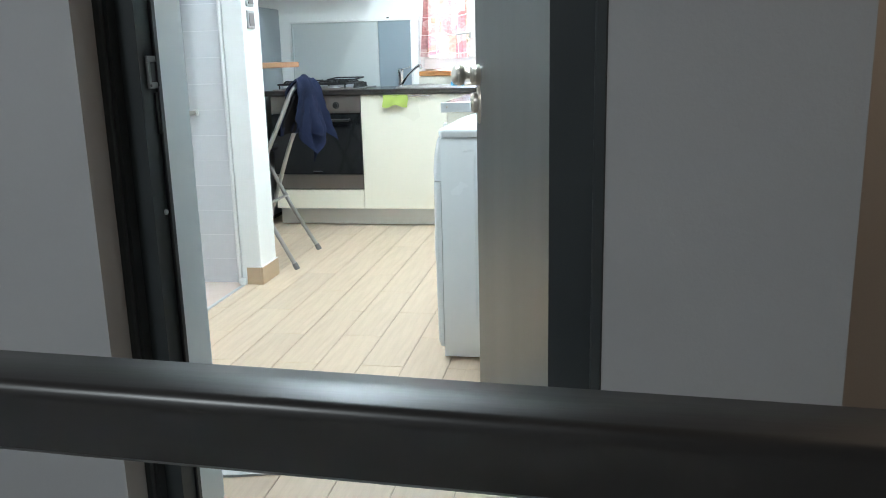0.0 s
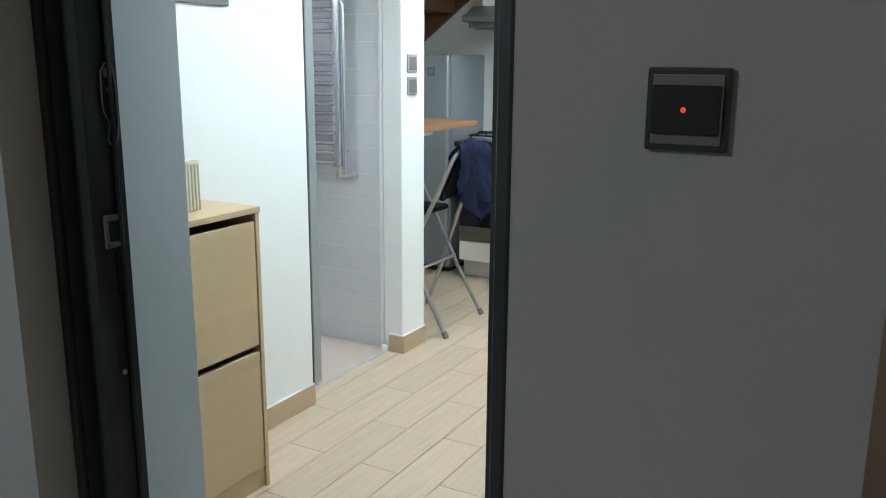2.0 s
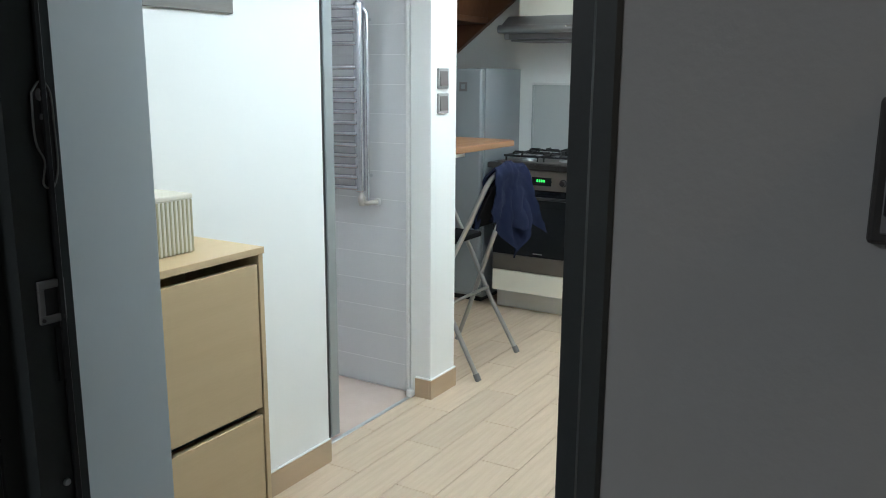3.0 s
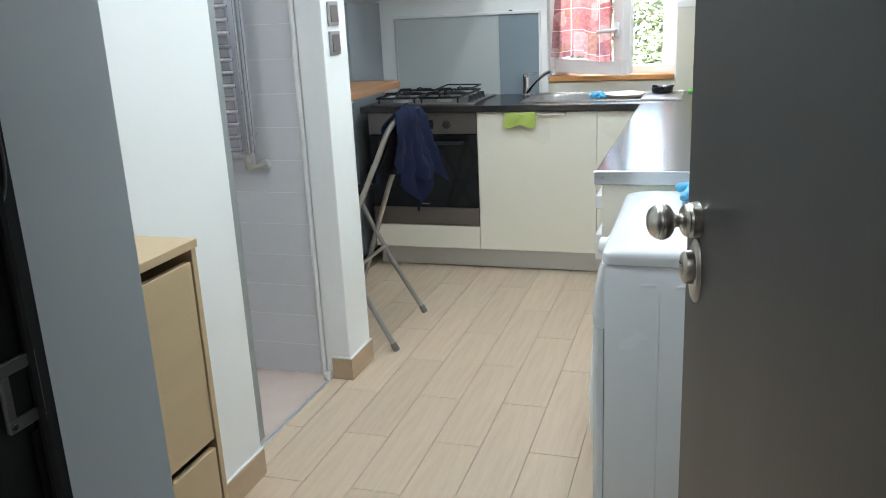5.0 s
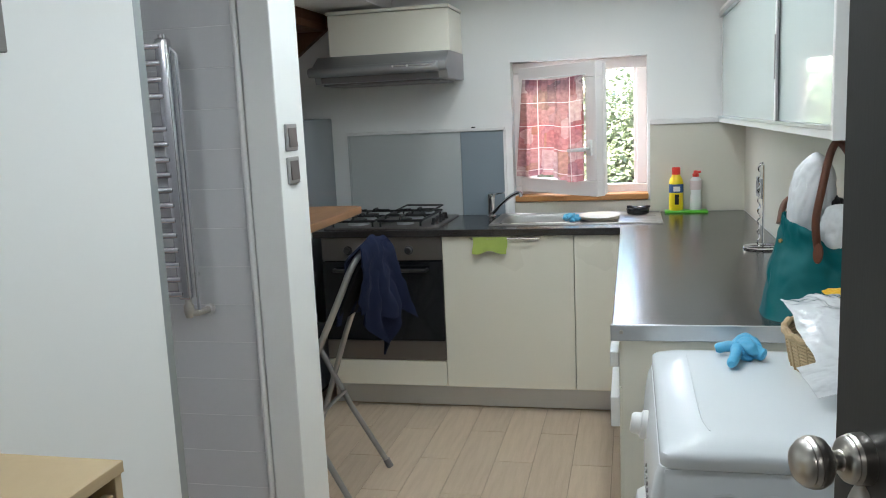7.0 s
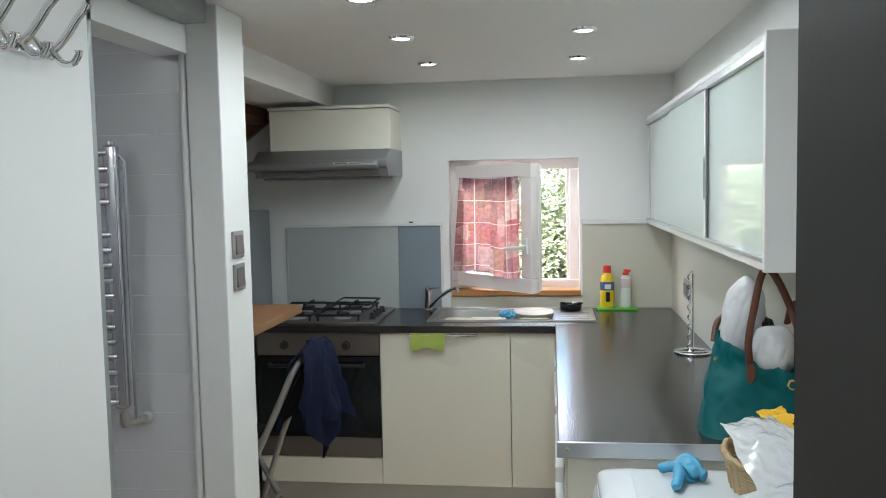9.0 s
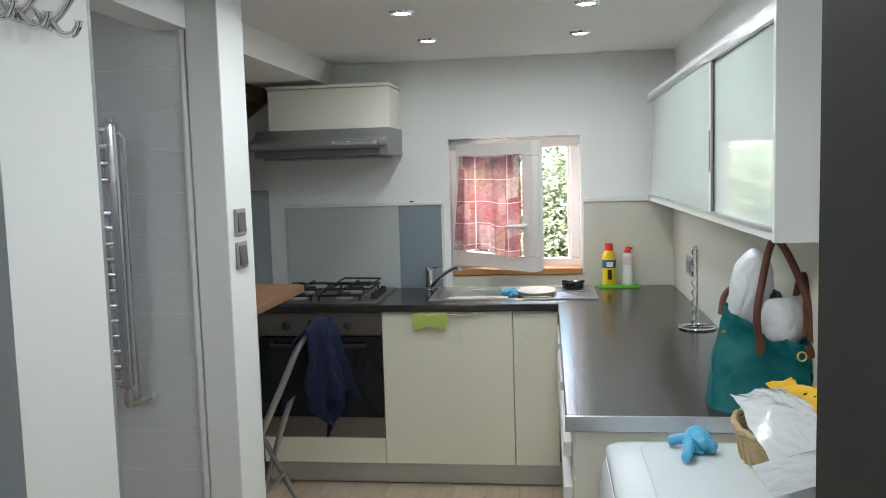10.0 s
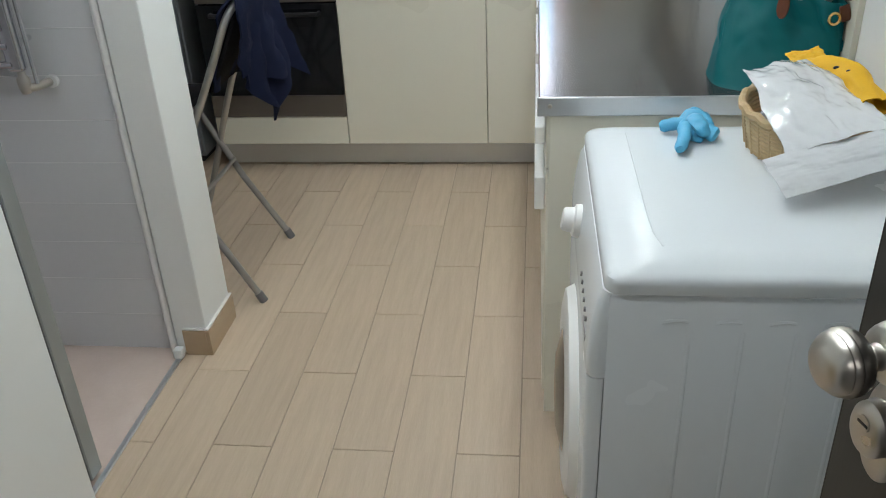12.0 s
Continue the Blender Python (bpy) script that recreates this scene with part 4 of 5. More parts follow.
# ---- hood ----
hood = thing("cooker_hood", (-1.62, 5.8, 1.58), "grey steel cooker hood under a cream box", "cooker hood")
part("casing", prism([(5.955, 1.585), (5.615, 1.585), (5.600, 1.622), (5.580, 1.628), (5.572, 1.664), (5.66, 1.718), (YB, 1.718), (YB, 1.585)], "x", -1.965, -1.297, 0.003), HOODSTEEL, hood, smooth=True)
vis = part("visor", prism([(5.600, 1.620), (5.556, 1.616), (5.540, 1.622), (5.533, 1.636), (5.536, 1.652), (5.548, 1.662), (5.575, 1.666), (5.600, 1.660)], "x", -1.975, -1.335, 0.004), HOODSTEEL, hood, "pull-out steel visor with a rounded lip", smooth=True)
part("shadow_strip", box(-1.93, -1.34, 5.600, 5.612, 1.588, 1.617, 0.002), MIDGREYP, hood)
part("filter", box(-1.93, -1.34, 5.63, 5.95, 1.574, 1.5845, 0.003), MIDGREYP, hood)
part("slide_rail", box(-1.545, -1.350, 5.530, 5.536, 1.646, 1.651, 0.001), CHROME, vis)
for x in (-1.545, -1.475):
    part("switch", lathe([(0.0055, 0), (0.005, 0.004), (0, 0.005)], 12, facing((x, 5.534, 1.648), (0, -1, 0))), WHITEPLASTIC, vis, smooth=True)
part("upper_box", box(-1.915, -1.302, 5.70, YB, 1.719, 1.918, 0.002), CREAM, hood, "cream laminate box")
part("top_board", box(-1.92, -1.298, 5.69, YB, 1.921, 1.936, 0.001), CREAM, hood)

# ---- wall cabinet with sliding glass ----
wc = thing("wall_cabinet", (0.03, 4.8, 1.32), "shallow white wall cabinet with sliding pale glass doors", "wall cabinet")
CX = -0.032
part("top_board", box(CX - 0.004, RX, 3.614, 5.975, 1.835, 1.853, 0.001), WHITEPLASTIC, wc)
part("bottom_board", box(CX - 0.004, RX, 3.614, 5.975, 1.318, 1.338, 0.001), WHITEPLASTIC, wc)
part("end_panel", box(CX - 0.011, RX, 3.592, 3.6135, 1.3175, 1.8535, 0.001), WHITEPLASTIC, wc)
part("end_panel", box(CX + 0.004, RX, 5.957, 5.975, 1.338, 1.835, 0.001), WHITEPLASTIC, wc)
part("back", box(RX - 0.012, RX, 3.622, 5.957, 1.338, 1.835), WHITEPLASTIC, wc)
part("track", box(CX - 0.008, CX + 0.02, 3.614, 5.975, 1.812, 1.8355, 0.002), ALU, wc, "aluminium sliding track")
part("track", box(CX - 0.008, CX + 0.02, 3.614, 5.975, 1.3375, 1.347, 0.001), ALU, wc)
for k, (y0, y1, dx) in enumerate(((3.615, 4.42, 0.008), (4.36, 5.20, -0.003), (5.14, 5.955, 0.008))):
    d = part("glass_door", box(CX + dx, CX + dx + 0.005, y0, y1, 1.347, 1.812, 0.0008), CABGLASS, wc, "pale greenish glass sliding door")
    if k == 1:
        part("edge_profile", box(CX + dx - 0.002, CX + dx + 0.006, y0, y0 + 0.016, 1.347, 1.812, 0.001), WHITEPLASTIC, d)
part("finger_grip", box(CX - 0.008, CX - 0.0055, 4.362, 4.376, 1.47, 1.60, 0.001), MIDGREYP, wc)

# ---- fridge ----
fg = thing("fridge", (-2.3, 5.75, 0), "tall grey fridge freezer", "fridge")
part("body", box(-2.58, -2.03, 5.52, 5.985, 0.03, 1.42, 0.006, 2), FRIDGE, fg, smooth=True)
fd = part("door", box(-2.58, -2.032, 5.465, 5.516, 0.05, 1.418, 0.014, 3), FRIDGE, fg, smooth=True)
part("emblem", box(-2.18, -2.125, 5.461, 5.465, 1.285, 1.34, 0.002), MIDGREYP, fd, "small grey square emblem")
part("emblem_mark", box(-2.165, -2.14, 5.459, 5.461, 1.30, 1.325, 0.001), FRIDGE, fd)
part("foot", box(-2.56, -2.05, 5.53, 5.95, 0.0, 0.03), BLACK, fg)

# ---- wooden stairs above the fridge ----
ws = thing("wooden_stair", (-2.3, 5.6, 1.3), "brown timber stair seen from below", "stair")
for y in (5.18, 5.945):
    part("stringer", prism([(LX, 1.325), (-1.80, 2.05), (-2.03, 2.05), (LX, 1.50)], "y", y, y + 0.045, 0.002), STAIRWOOD, ws)
for i in range(4):
    x = -2.62 + 0.23 * i
    z = 1.325 + (x - LX) * 0.763 + 0.10
    part("tread", box(x - 0.12, x + 0.14, 5.225, 5.945, z, z + 0.035, 0.002), STAIRWOOD, ws)
    part("riser", box(x + 0.125, x + 0.14, 5.225, 5.945, z + 0.035, min(z + 0.17, 2.06), 0.001), STAIRWOOD, ws)

# ---- breakfast board ----
bd = thing("bar_table", (-1.7, 4.55, 1.03), "oiled beech bar board fixed to the wall end", "table")
part("tabletop", prism([(-2.1, 4.216), (-1.51, 4.216), (-1.51, 4.85), (-1.545, 4.885), (-2.1, 4.885)], "z", 1.035, 1.064, 0.004), BOARDWOOD, bd)
part("bracket", box(-1.62, -1.59, 4.216, 4.50, 1.005, 1.034, 0.002), ALU, bd)
part("bracket", box(-2.02, -1.99, 4.216, 4.50, 1.005, 1.034, 0.002), ALU, bd)

# ---- washing machine ----
wm = thing("washing_machine", (-0.15, 3.37, 0.0), "white front-loading washing machine with ribbed side panel", "washing machine")
WY0, WY1, WXF, WXB = 3.075, 3.672, -0.406, RX - 0.006
cab = part("cabinet", box(WXF + 0.0015, WXB, WY0, WY1, 0.012, 0.7985, 0.002, 2), WHITEGOODS, wm, smooth=True)
# ribs pressed into the side
for i in range(5):
    x = WXF + 0.118 + 0.075 * i
    part("side_rib", tube([(x, WY0 + 0.009, 0.12), (x, WY0 + 0.0052, 0.16), (x, WY0 + 0.0052, 0.735), (x, WY0 + 0.009, 0.752)], 0.0065, 12), WHITEGOODS, cab, smooth=True)
    part("rib_cap", tube(smooth_path([(x - 0.044, WY0 + 0.007, 0.744), (x - 0.036, WY0 + 0.0035, 0.754), (x - 0.02, WY0 + 0.003, 0.757), (x - 0.006, WY0 + 0.0035, 0.756), (x + 0.002, WY0 + 0.007, 0.750)], 3), 0.0048, 8), WHITEGOODS, cab, smooth=True)
LID = [(-0.005, -0.003, 0.8008), (-0.006, -0.008, 0.818), (-0.004, -0.007, 0.8255), (0.002, -0.003, 0.8305), (0.011, 0.004, 0.8338), (0.024, 0.012, 0.8375), (0.040, 0.022, 0.8415), (0.058, 0.036, 0.8448), (0.075, 0.055, 0.8466), (0.10, 0.09, 0.8475)]
part("top_lid", rounded_loft(WXF, WXB, WY0, WY1, LID, 0.026, 0.008), WHITEGOODS, wm, smooth=True)
part("lid_groove", tube(smooth_path([(WXF + 0.070, 3.605, 0.8450), (WXF + 0.070, 3.40, 0.8456), (WXF + 0.071, 3.20, 0.8456), (WXF + 0.080, 3.135, 0.8458)], 5), 0.0016, 8), WHITEGOODS, wm, smooth=True)
FRONT = [(0.015, 0.05), (0.022, 0.07), (0.024, 0.25), (0.026, 0.55), (0.0255, 0.642), (0.0245, 0.6485)]
PANEL = [(0.0245, 0.6505), (0.0260, 0.656), (0.0265, 0.69), (0.0215, 0.745), (0.014, 0.785), (0.007, 0.8003)]
front = rounded_loft(WXF, WXF, WY0 + 0.0012, WY1 - 0.0012, [(-d, 0, z) for d, z in FRONT], 0.0145, 0.0005)
upper = rounded_loft(WXF, WXF + 0.012, WY0 + 0.0012, WY1 - 0.0012, [(-d, 0, z) for d, z in PANEL], 0.0185, 0.0005)
cpn = part("control_panel", upper, WHITEGOODS, wm, smooth=True)
part("front_panel", front, WHITEGOODS, wm, smooth=True)
part("dial", lathe([(0.032, 0), (0.03, 0.012), (0.024, 0.015), (0.022, 0.03), (0.018, 0.034), (0, 0.034)], 24, facing((WXF - 0.021, 3.44, 0.735), (-1, 0, 0.17))), WHITEPLASTIC, cpn, "white programme dial", smooth=True)
for i in range(6):
    part("indicator", lathe([(0.0045, 0), (0.004, 0.004), (0, 0.004)], 10, facing((WXF - 0.0235, 3.14 + 0.028 * i, 0.715), (-1, 0, 0.17))), MIDGREYP, cpn)
part("legend", box(WXF - 0.0275, WXF - 0.0255, 3.12, 3.18, 0.688, 0.696), MIDGREYP, cpn)
wd = part("door", lathe([(0.0, 0.028), (0.10, 0.028), (0.135, 0.020), (0.15, 0.016), (0.175, 0.024), (0.20, 0.018), (0.21, 0.0)], 40, facing((WXF - 0.024, 3.37, 0.40), (-1, 0, 0))), WHITEPLASTIC, wm, "round white porthole door", smooth=True)
part("door_glass", lathe([(0.0, 0.040), (0.07, 0.037), (0.12, 0.024)], 36, facing((WXF - 0.024, 3.37, 0.40), (-1, 0, 0))), OVENGLASS, wd, "dark porthole glass", smooth=True)
for x in (WXF + 0.05, WXB - 0.05):
    for y in (WY0 + 0.05, WY1 - 0.05):
        part("foot", lathe([(0.02, 0), (0.02, 0.008), (0.012, 0.01), (0.012, 0.02)], 12, at(x, y, 0)), BLACK, wm)

# ---- shoe cabinet ----
sc = thing("shoe_cabinet", (-1.32, 2.4, 0), "pale oak laminate shoe cabinet with two tilting fronts", "shoe cabinet")
CXF = -1.184
part("top", box(WX + 0.002, CXF + 0.004, 2.088, 2.714, 0.914, 0.932, 0.001), BIRCH, sc)
part("side_panel", box(WX + 0.002, CXF, 2.696, 2.712, 0, 0.914, 0.001), BIRCH, sc)
part("side_panel", box(WX + 0.002, CXF, 2.090, 2.106, 0, 0.914, 0.001), BIRCH, sc)
part("back", box(WX + 0.002, WX + 0.008, 2.106, 2.696, 0.0, 0.914), BIRCH, sc)
part("shelf", box(WX + 0.01, CXF - 0.03, 2.106, 2.696, 0.47, 0.482), BLACK, sc)
part("tilting_front", box(CXF - 0.018, CXF - 0.002, 2.110, 2.692, 0.492, 0.888, 0.001), BIRCH, sc)
part("tilting_front", box(CXF - 0.018, CXF - 0.002, 2.110, 2.692, 0.075, 0.470, 0.001), BIRCH, sc)
part("plinth", box(CXF - 0.03, CXF - 0.012, 2.106, 2.696, 0, 0.068), BIRCH, sc)
part("catch", box(CXF - 0.03, CXF - 0.005, 2.30, 2.335, 0.474, 0.482, 0.001), WHITEPLASTIC, sc)
sb = thing("storage_box", (-1.36, 2.52, 0.932), "cream and olive striped fabric storage box", "storage box")
part("box", box(-1.455, -1.28, 2.32, 2.57, 0.933, 1.075, 0.006, 2), STRIPE_A, sb)
part("rim", box(-1.457, -1.278, 2.318, 2.572, 1.068, 1.082, 0.004, 2), STRIPE_A, sb)
for i in range(19):
    y = 2.327 + 0.0131 * i
    part("stripe", box(-1.2805, -1.279, y, y + 0.0055, 0.935, 1.068), STRIPE_B, sb)
for i in range(12):
    x = -1.447 + 0.0141 * i
    part("stripe", box(x, x + 0.0055, 2.5695, 2.571, 0.935, 1.068), STRIPE_B, sb)

# ---- hall wall: plaque, hooks, sliding door ----
pq = thing("wall_plaque", (WX, 2.85, 1.55), "grey weathered wooden plaque with pale hearts", "wall plaque")
part("board", box(WX, WX + 0.012, 2.56, 2.925, 1.541, 1.741, 0.002), GREYWOOD, pq)
for y in (2.685, 2.875):
    part("heart", lathe([(0.026, 0), (0.024, 0.003), (0, 0.004)], 18, facing((WX + 0.012, y, 1.605), (1, 0, 0)) @ Matrix.Diagonal((0.68, 1.15, 1, 1))), PINKPRINT, pq, "pale pink oval print", smooth=True)
hk = thing("coat_hooks", (WX, 3.1, 1.82), "chrome coat hook rail", "coat hooks")
part("rail", box(WX, WX + 0.008, 2.77, 3.186, 1.784, 1.816, 0.003, 2), CHROME, hk)
for i in range(4):
    y = 2.831 + 0.096 * i
    part("plate", lathe([(0.021, 0), (0.020, 0.004), (0.012, 0.006), (0, 0.006)], 20, facing((WX + 0.008, y, 1.800), (1, 0, 0))), CHROME, hk, smooth=True)
    y += 0.056
    h = part("hook", tube(smooth_path([(WX + 0.012, y, 1.80), (WX + 0.03, y, 1.815), (WX + 0.05, y, 1.838), (WX + 0.068, y, 1.862), (WX + 0.082, y, 1.876), (WX + 0.088, y, 1.888)], 4), [0.0075] * 20 + [0.0095], 10), CHROME, hk, smooth=True)
    part("lower_hook", tube(smooth_path([(WX + 0.012, y, 1.80), (WX + 0.03, y, 1.778), (WX + 0.052, y, 1.776), (WX + 0.064, y, 1.79), (WX + 0.066, y, 1.80)], 4), [0.007] * 16 + [0.009], 10), CHROME, h, smooth=True)
sd = thing("sliding_door", (-1.56, 3.3, 0.01), "white glass sliding door with aluminium edge profile, pushed open", "sliding door")
part("leaf", box(-1.588, -1.580, 2.62, 3.456, 0.012, 1.99), WHITE_GLOSS, sd)
part("edge_seal", box(-1.5795, -1.5755, 3.446, 3.456, 0.012, 1.99), DARKGREYP, sd, "thin dark glass seal")
part("edge_profile", box(-1.598, -1.570, 3.456, 3.506, 0.012, 1.99, 0.003), EDGEALU, sd, "aluminium edge profile")
tr = solo("door_track", prism([(-1.545, 2.005), (-1.49, 2.005), (-1.484, 2.012), (-1.484, 2.068), (-1.56, 2.068), (-1.56, 2.005)], "y", 3.322, 3.965, 0.002), TRACKGREY, "aluminium track above the bathroom doorway", "door track")

# ---- switches on the wall end ----
for z in (1.362, 1.262):
    s = thing("light_switch", (WX, 4.095, z), "bronze grey rocker light switch in a silver frame", "light switch", "switches on the wall end")
    part("frame", box(WX, WX + 0.009, 4.055, 4.137, z - 0.041, z + 0.041, 0.003, 2), SWITCHFRAME, s)
    part("rocker", prism([(WX + 0.009, z - 0.029), (WX + 0.014, z - 0.029), (WX + 0.010, z + 0.029), (WX + 0.009, z + 0.029)], "y", 4.067, 4.125), SWITCHGREY, s)

# ---- towel radiator ----
tw = thing("towel_radiator", (-2.0, 3.97, 0.84), "chrome ladder towel radiator on the tiled wall", "radiator")
for x in (-1.79, -2.24):
    part("post", box(x - 0.021, x + 0.021, 3.938, 3.970, 0.885, 1.667, 0.009, 3), RAILCHROME, tw, smooth=True)
for z in [1.645, 1.597, 1.549, 1.501] + [1.405 - 0.0455 * i for i in range(12)]:
    part("rung", tube([(-1.795, 3.945, z), (-1.9, 3.933, z), (-2.015, 3.928, z), (-2.13, 3.933, z), (-2.235, 3.945, z)], 0.0105, 10), RAILCHROME, tw, smooth=True)
part("side_pipe", tube([(-1.758, 3.968, 0.85), (-1.758, 3.968, 1.62), (-1.772, 3.96, 1.64)], 0.006, 8), RAILCHROME, tw, smooth=True)
part("air_vent", lathe([(0.012, 0), (0.012, 0.01), (0.006, 0.012), (0, 0.012)], 12, at(-1.79, 3.955, 1.667)), CHROME, tw, smooth=True)
for z in (0.95, 1.60):
    part("bracket", tube([(-1.79, 3.96, z), (-1.79, 4.033, z)], 0.008, 8), CHROME, tw, smooth=True)
part("valve", lathe([(0.011, 0), (0.014, 0.01), (0.016, 0.02), (0.016, 0.038), (0.010, 0.046), (0.010, 0.06)], 14, at(-1.79, 3.962, 0.826)), NICKEL, tw, "nickel radiator valve", smooth=True)
part("valve_pipe", tube([(-1.79, 3.962, 0.84), (-1.77, 3.975, 0.838), (-1.755, 4.033, 0.838)], 0.011, 10), NICKEL, tw, smooth=True)
part("valve_cap", lathe([(0.017, 0), (0.017, 0.012), (0, 0.014)], 14, facing((-1.755, 4.033, 0.838), (0, -1, 0))), WHITEPLASTIC, tw, smooth=True)

# ---- folding chair and towel ----
fc = thing("folding_chair", (-1.6, 4.55, 0), "grey tubular folding chair with black seat and back", "chair")
part("back_frame", tube(smooth_path([(-1.845, 4.335, 0.012), (-1.69, 4.34, 0.31), (-1.53, 4.35, 0.622), (-1.445, 4.36, 0.80), (-1.40, 4.368, 0.90), (-1.375, 4.40, 0.945), (-1.372, 4.47, 0.952), (-1.372, 4.60, 0.952), (-1.375, 4.655, 0.945), (-1.40, 4.69, 0.90), (-1.445, 4.72, 0.80), (-1.555, 4.77, 0.63), (-1.70, 4.77, 0.22), (-1.78, 4.77, 0.012)], 5), 0.0115, 12), CHAIRTUBE, fc, smooth=True)
for y in (4.31, 4.77):
    lg = part("leg", tube([(-1.403 if y < 4.5 else -1.432, y, 0.012), (-1.53 if y < 4.5 else -1.575, y, 0.25), (-1.70, y, 0.50), (-1.82, y, 0.72)], 0.0115, 12), CHAIRTUBE, fc, smooth=True)
    part("rubber_foot", tube([(-1.397 if y < 4.5 else -1.426, y, 0.0), (-1.413 if y < 4.5 else -1.442, y, 0.032)], 0.0145, 12), MIDGREYP, lg, smooth=True)
part("rear_stretcher", tube([(-1.60, 4.31, 0.32), (-1.60, 4.77, 0.32)], 0.008, 10), CHAIRTUBE, fc, smooth=True)
part("seat", box(-1.98, -1.62, 4.35, 4.74, 0.585, 0.615, 0.012, 2), MATBLACK, fc, smooth=True)
part("backrest", moved(box(-0.008, 0.008, 4.385, 4.69, -0.12, 0.12, 0.006, 2), at(-1.432, 0, 0.80) @ Matrix.Rotation(radians(-26), 4, "Y").inverted()), MATBLACK, fc, smooth=True)


def creased(p, u, v, seed):
    n = noise.noise(Vector((u * 3.2 + seed, v * 4, 1.7)))
    m = noise.noise(Vector((u * 8, v * 8 + seed, 4.2)))
    return (p[0] + 0.010 * n + 0.006 * m, p[1] + 0.012 * n + 0.006 * m, p[2] + 0.006 * n + 0.005 * m)


def towel_outer(u, v):
    """The short fold: v from the chair bar down to its hem, u from the near to the far side, flaring out."""
    top = min(1.0, v / 0.16)
    x = -1.368 + 0.024 * math.sin(0.5 * math.pi * top) + v * (-0.060 + 0.115 * u) + 0.020 * v * math.sin(u * 13 + 0.6)
    y = 4.362 + 0.275 * u + v * (0.035 + 0.075 * u)
    z = 0.974 + 0.022 * math.exp(-((u - 0.45) / 0.3) ** 2) - 0.016 * top ** 2 - v * (0.235 + 0.085 * u - 0.028 * math.sin(u * 9.5))
    return creased((x, y, z), u, v, 0.0)


def towel_under(u, v):
    """The long fold below it, ending in one hanging corner."""
    drop = 0.28 + 0.155 * max(0.0, 1 - abs(u - 0.55) / 0.42)
    x = -1.362 + 0.012 * u + v * (-0.035 + 0.07 * u) + 0.016 * v * math.sin(u * 15 + 2.0)
    y = 4.40 + 0.22 * u + v * (0.03 + 0.04 * u)
    return creased((x, y, 0.966 - drop * v), u, v, 3.0)


def towel_inner(u, v):
    """The end that hangs behind the chair back."""
    x = -1.368 - 0.030 * math.sin(0.5 * math.pi * min(1, 5 * v)) - 0.085 * v + 0.012 * v * math.sin(u * 14)
    y = 4.362 + 0.275 * u + 0.02 * v
    z = 0.974 + 0.022 * math.exp(-((u - 0.45) / 0.3) ** 2) - 0.29 * v
    return creased((x, y, z), u, v, 0.0)


tw_bm = sheet(towel_outer, 44, 36, 0.007)
merge(tw_bm, sheet(towel_under, 40, 40, 0.007))
merge(tw_bm, sheet(towel_inner, 36, 24, 0.007))
solo("towel", tw_bm, NAVY, "navy blue terry towel draped over the chair back", "towel", smooth=True)

# ---- things on the worktop ----
tray = solo("soap_tray", box(-0.295, -0.09, 5.895, 5.978, 0.883, 0.895, 0.005, 2), GREENP, "bright green plastic tray on the worktop", "tray", smooth=True)
b1 = thing("cleaner_bottle", (-0.24, 5.935, 0.895), "yellow cleaner bottle with a red cap and printed label", "bottle")
part("body", lathe([(0.030, 0), (0.034, 0.004), (0.034, 0.135), (0.030, 0.155), (0.020, 0.172), (0.019, 0.18)], 24, at(-0.24, 5.935, 0.895), 1, 0.75), YELLOWP, b1, smooth=True)
part("cap", lathe([(0.0205, 0), (0.0205, 0.032), (0.017, 0.036), (0, 0.036)], 20, at(-0.24, 5.935, 1.072)), REDP, b1, "red cap", smooth=True)
part("label", lathe([(0.0348, 0.088), (0.0348, 0.130)], 24, at(-0.24, 5.935, 0.895), 1, 0.75), LABELBLUE, b1, "blue printed label", smooth=True)
part("label_figure", box(-0.248, -0.228, 5.9085, 5.9105, 0.925, 0.975, 0.0005), BLACK, b1, "dark printed figure")
part("label_mark", box(-0.254, -0.222, 5.9075, 5.9095, 0.990, 1.014, 0.0005), WHITEPLASTIC, b1)
b2 = thing("spray_bottle", (-0.147, 5.94, 0.895), "white cleaner bottle with a red flip top", "bottle")
part("body", lathe([(0.026, 0), (0.029, 0.004), (0.027, 0.06), (0.023, 0.085), (0.027, 0.12), (0.026, 0.15), (0.014, 0.165)], 22, at(-0.147, 5.94, 0.895), 1, 0.7), WHITEPLASTIC, b2, smooth=True)
part("cap", lathe([(0.015, 0), (0.016, 0.012), (0.011, 0.018), (0.010, 0.03), (0, 0.032)], 16, at(-0.147, 5.94, 1.058)), REDP, b2, "red flip top", smooth=True)
part("nozzle", tube([(-0.147, 5.94, 1.08), (-0.122, 5.935, 1.082)], 0.006, 8), REDP, b2, smooth=True)
part("label", lathe([(0.0275, 0.10), (0.0280, 0.145)], 22, at(-0.147, 5.94, 0.895), 1, 0.72), PINKPRINT, b2, smooth=True)
ash = thing("ashtray", (-0.425, 5.87, 0.886), "black glazed ashtray on the sink drainer", "ashtray")
part("bowl", lathe([(0.043, 0), (0.053, 0.005), (0.056, 0.026), (0.053, 0.033), (0.048, 0.030), (0.044, 0.012), (0, 0.010)], 28, at(-0.425, 5.87, 0.888)), OVENGLASS, ash, smooth=True)
for a in (0.4, 2.5, 4.6):
    part("rest", moved(box(-0.014, 0.014, -0.008, 0.008, 0.029, 0.039, 0.003, 2), at(-0.425 + 0.050 * math.cos(a), 5.87 + 0.050 * math.sin(a), 0.888)), OVENGLASS, ash, smooth=True)
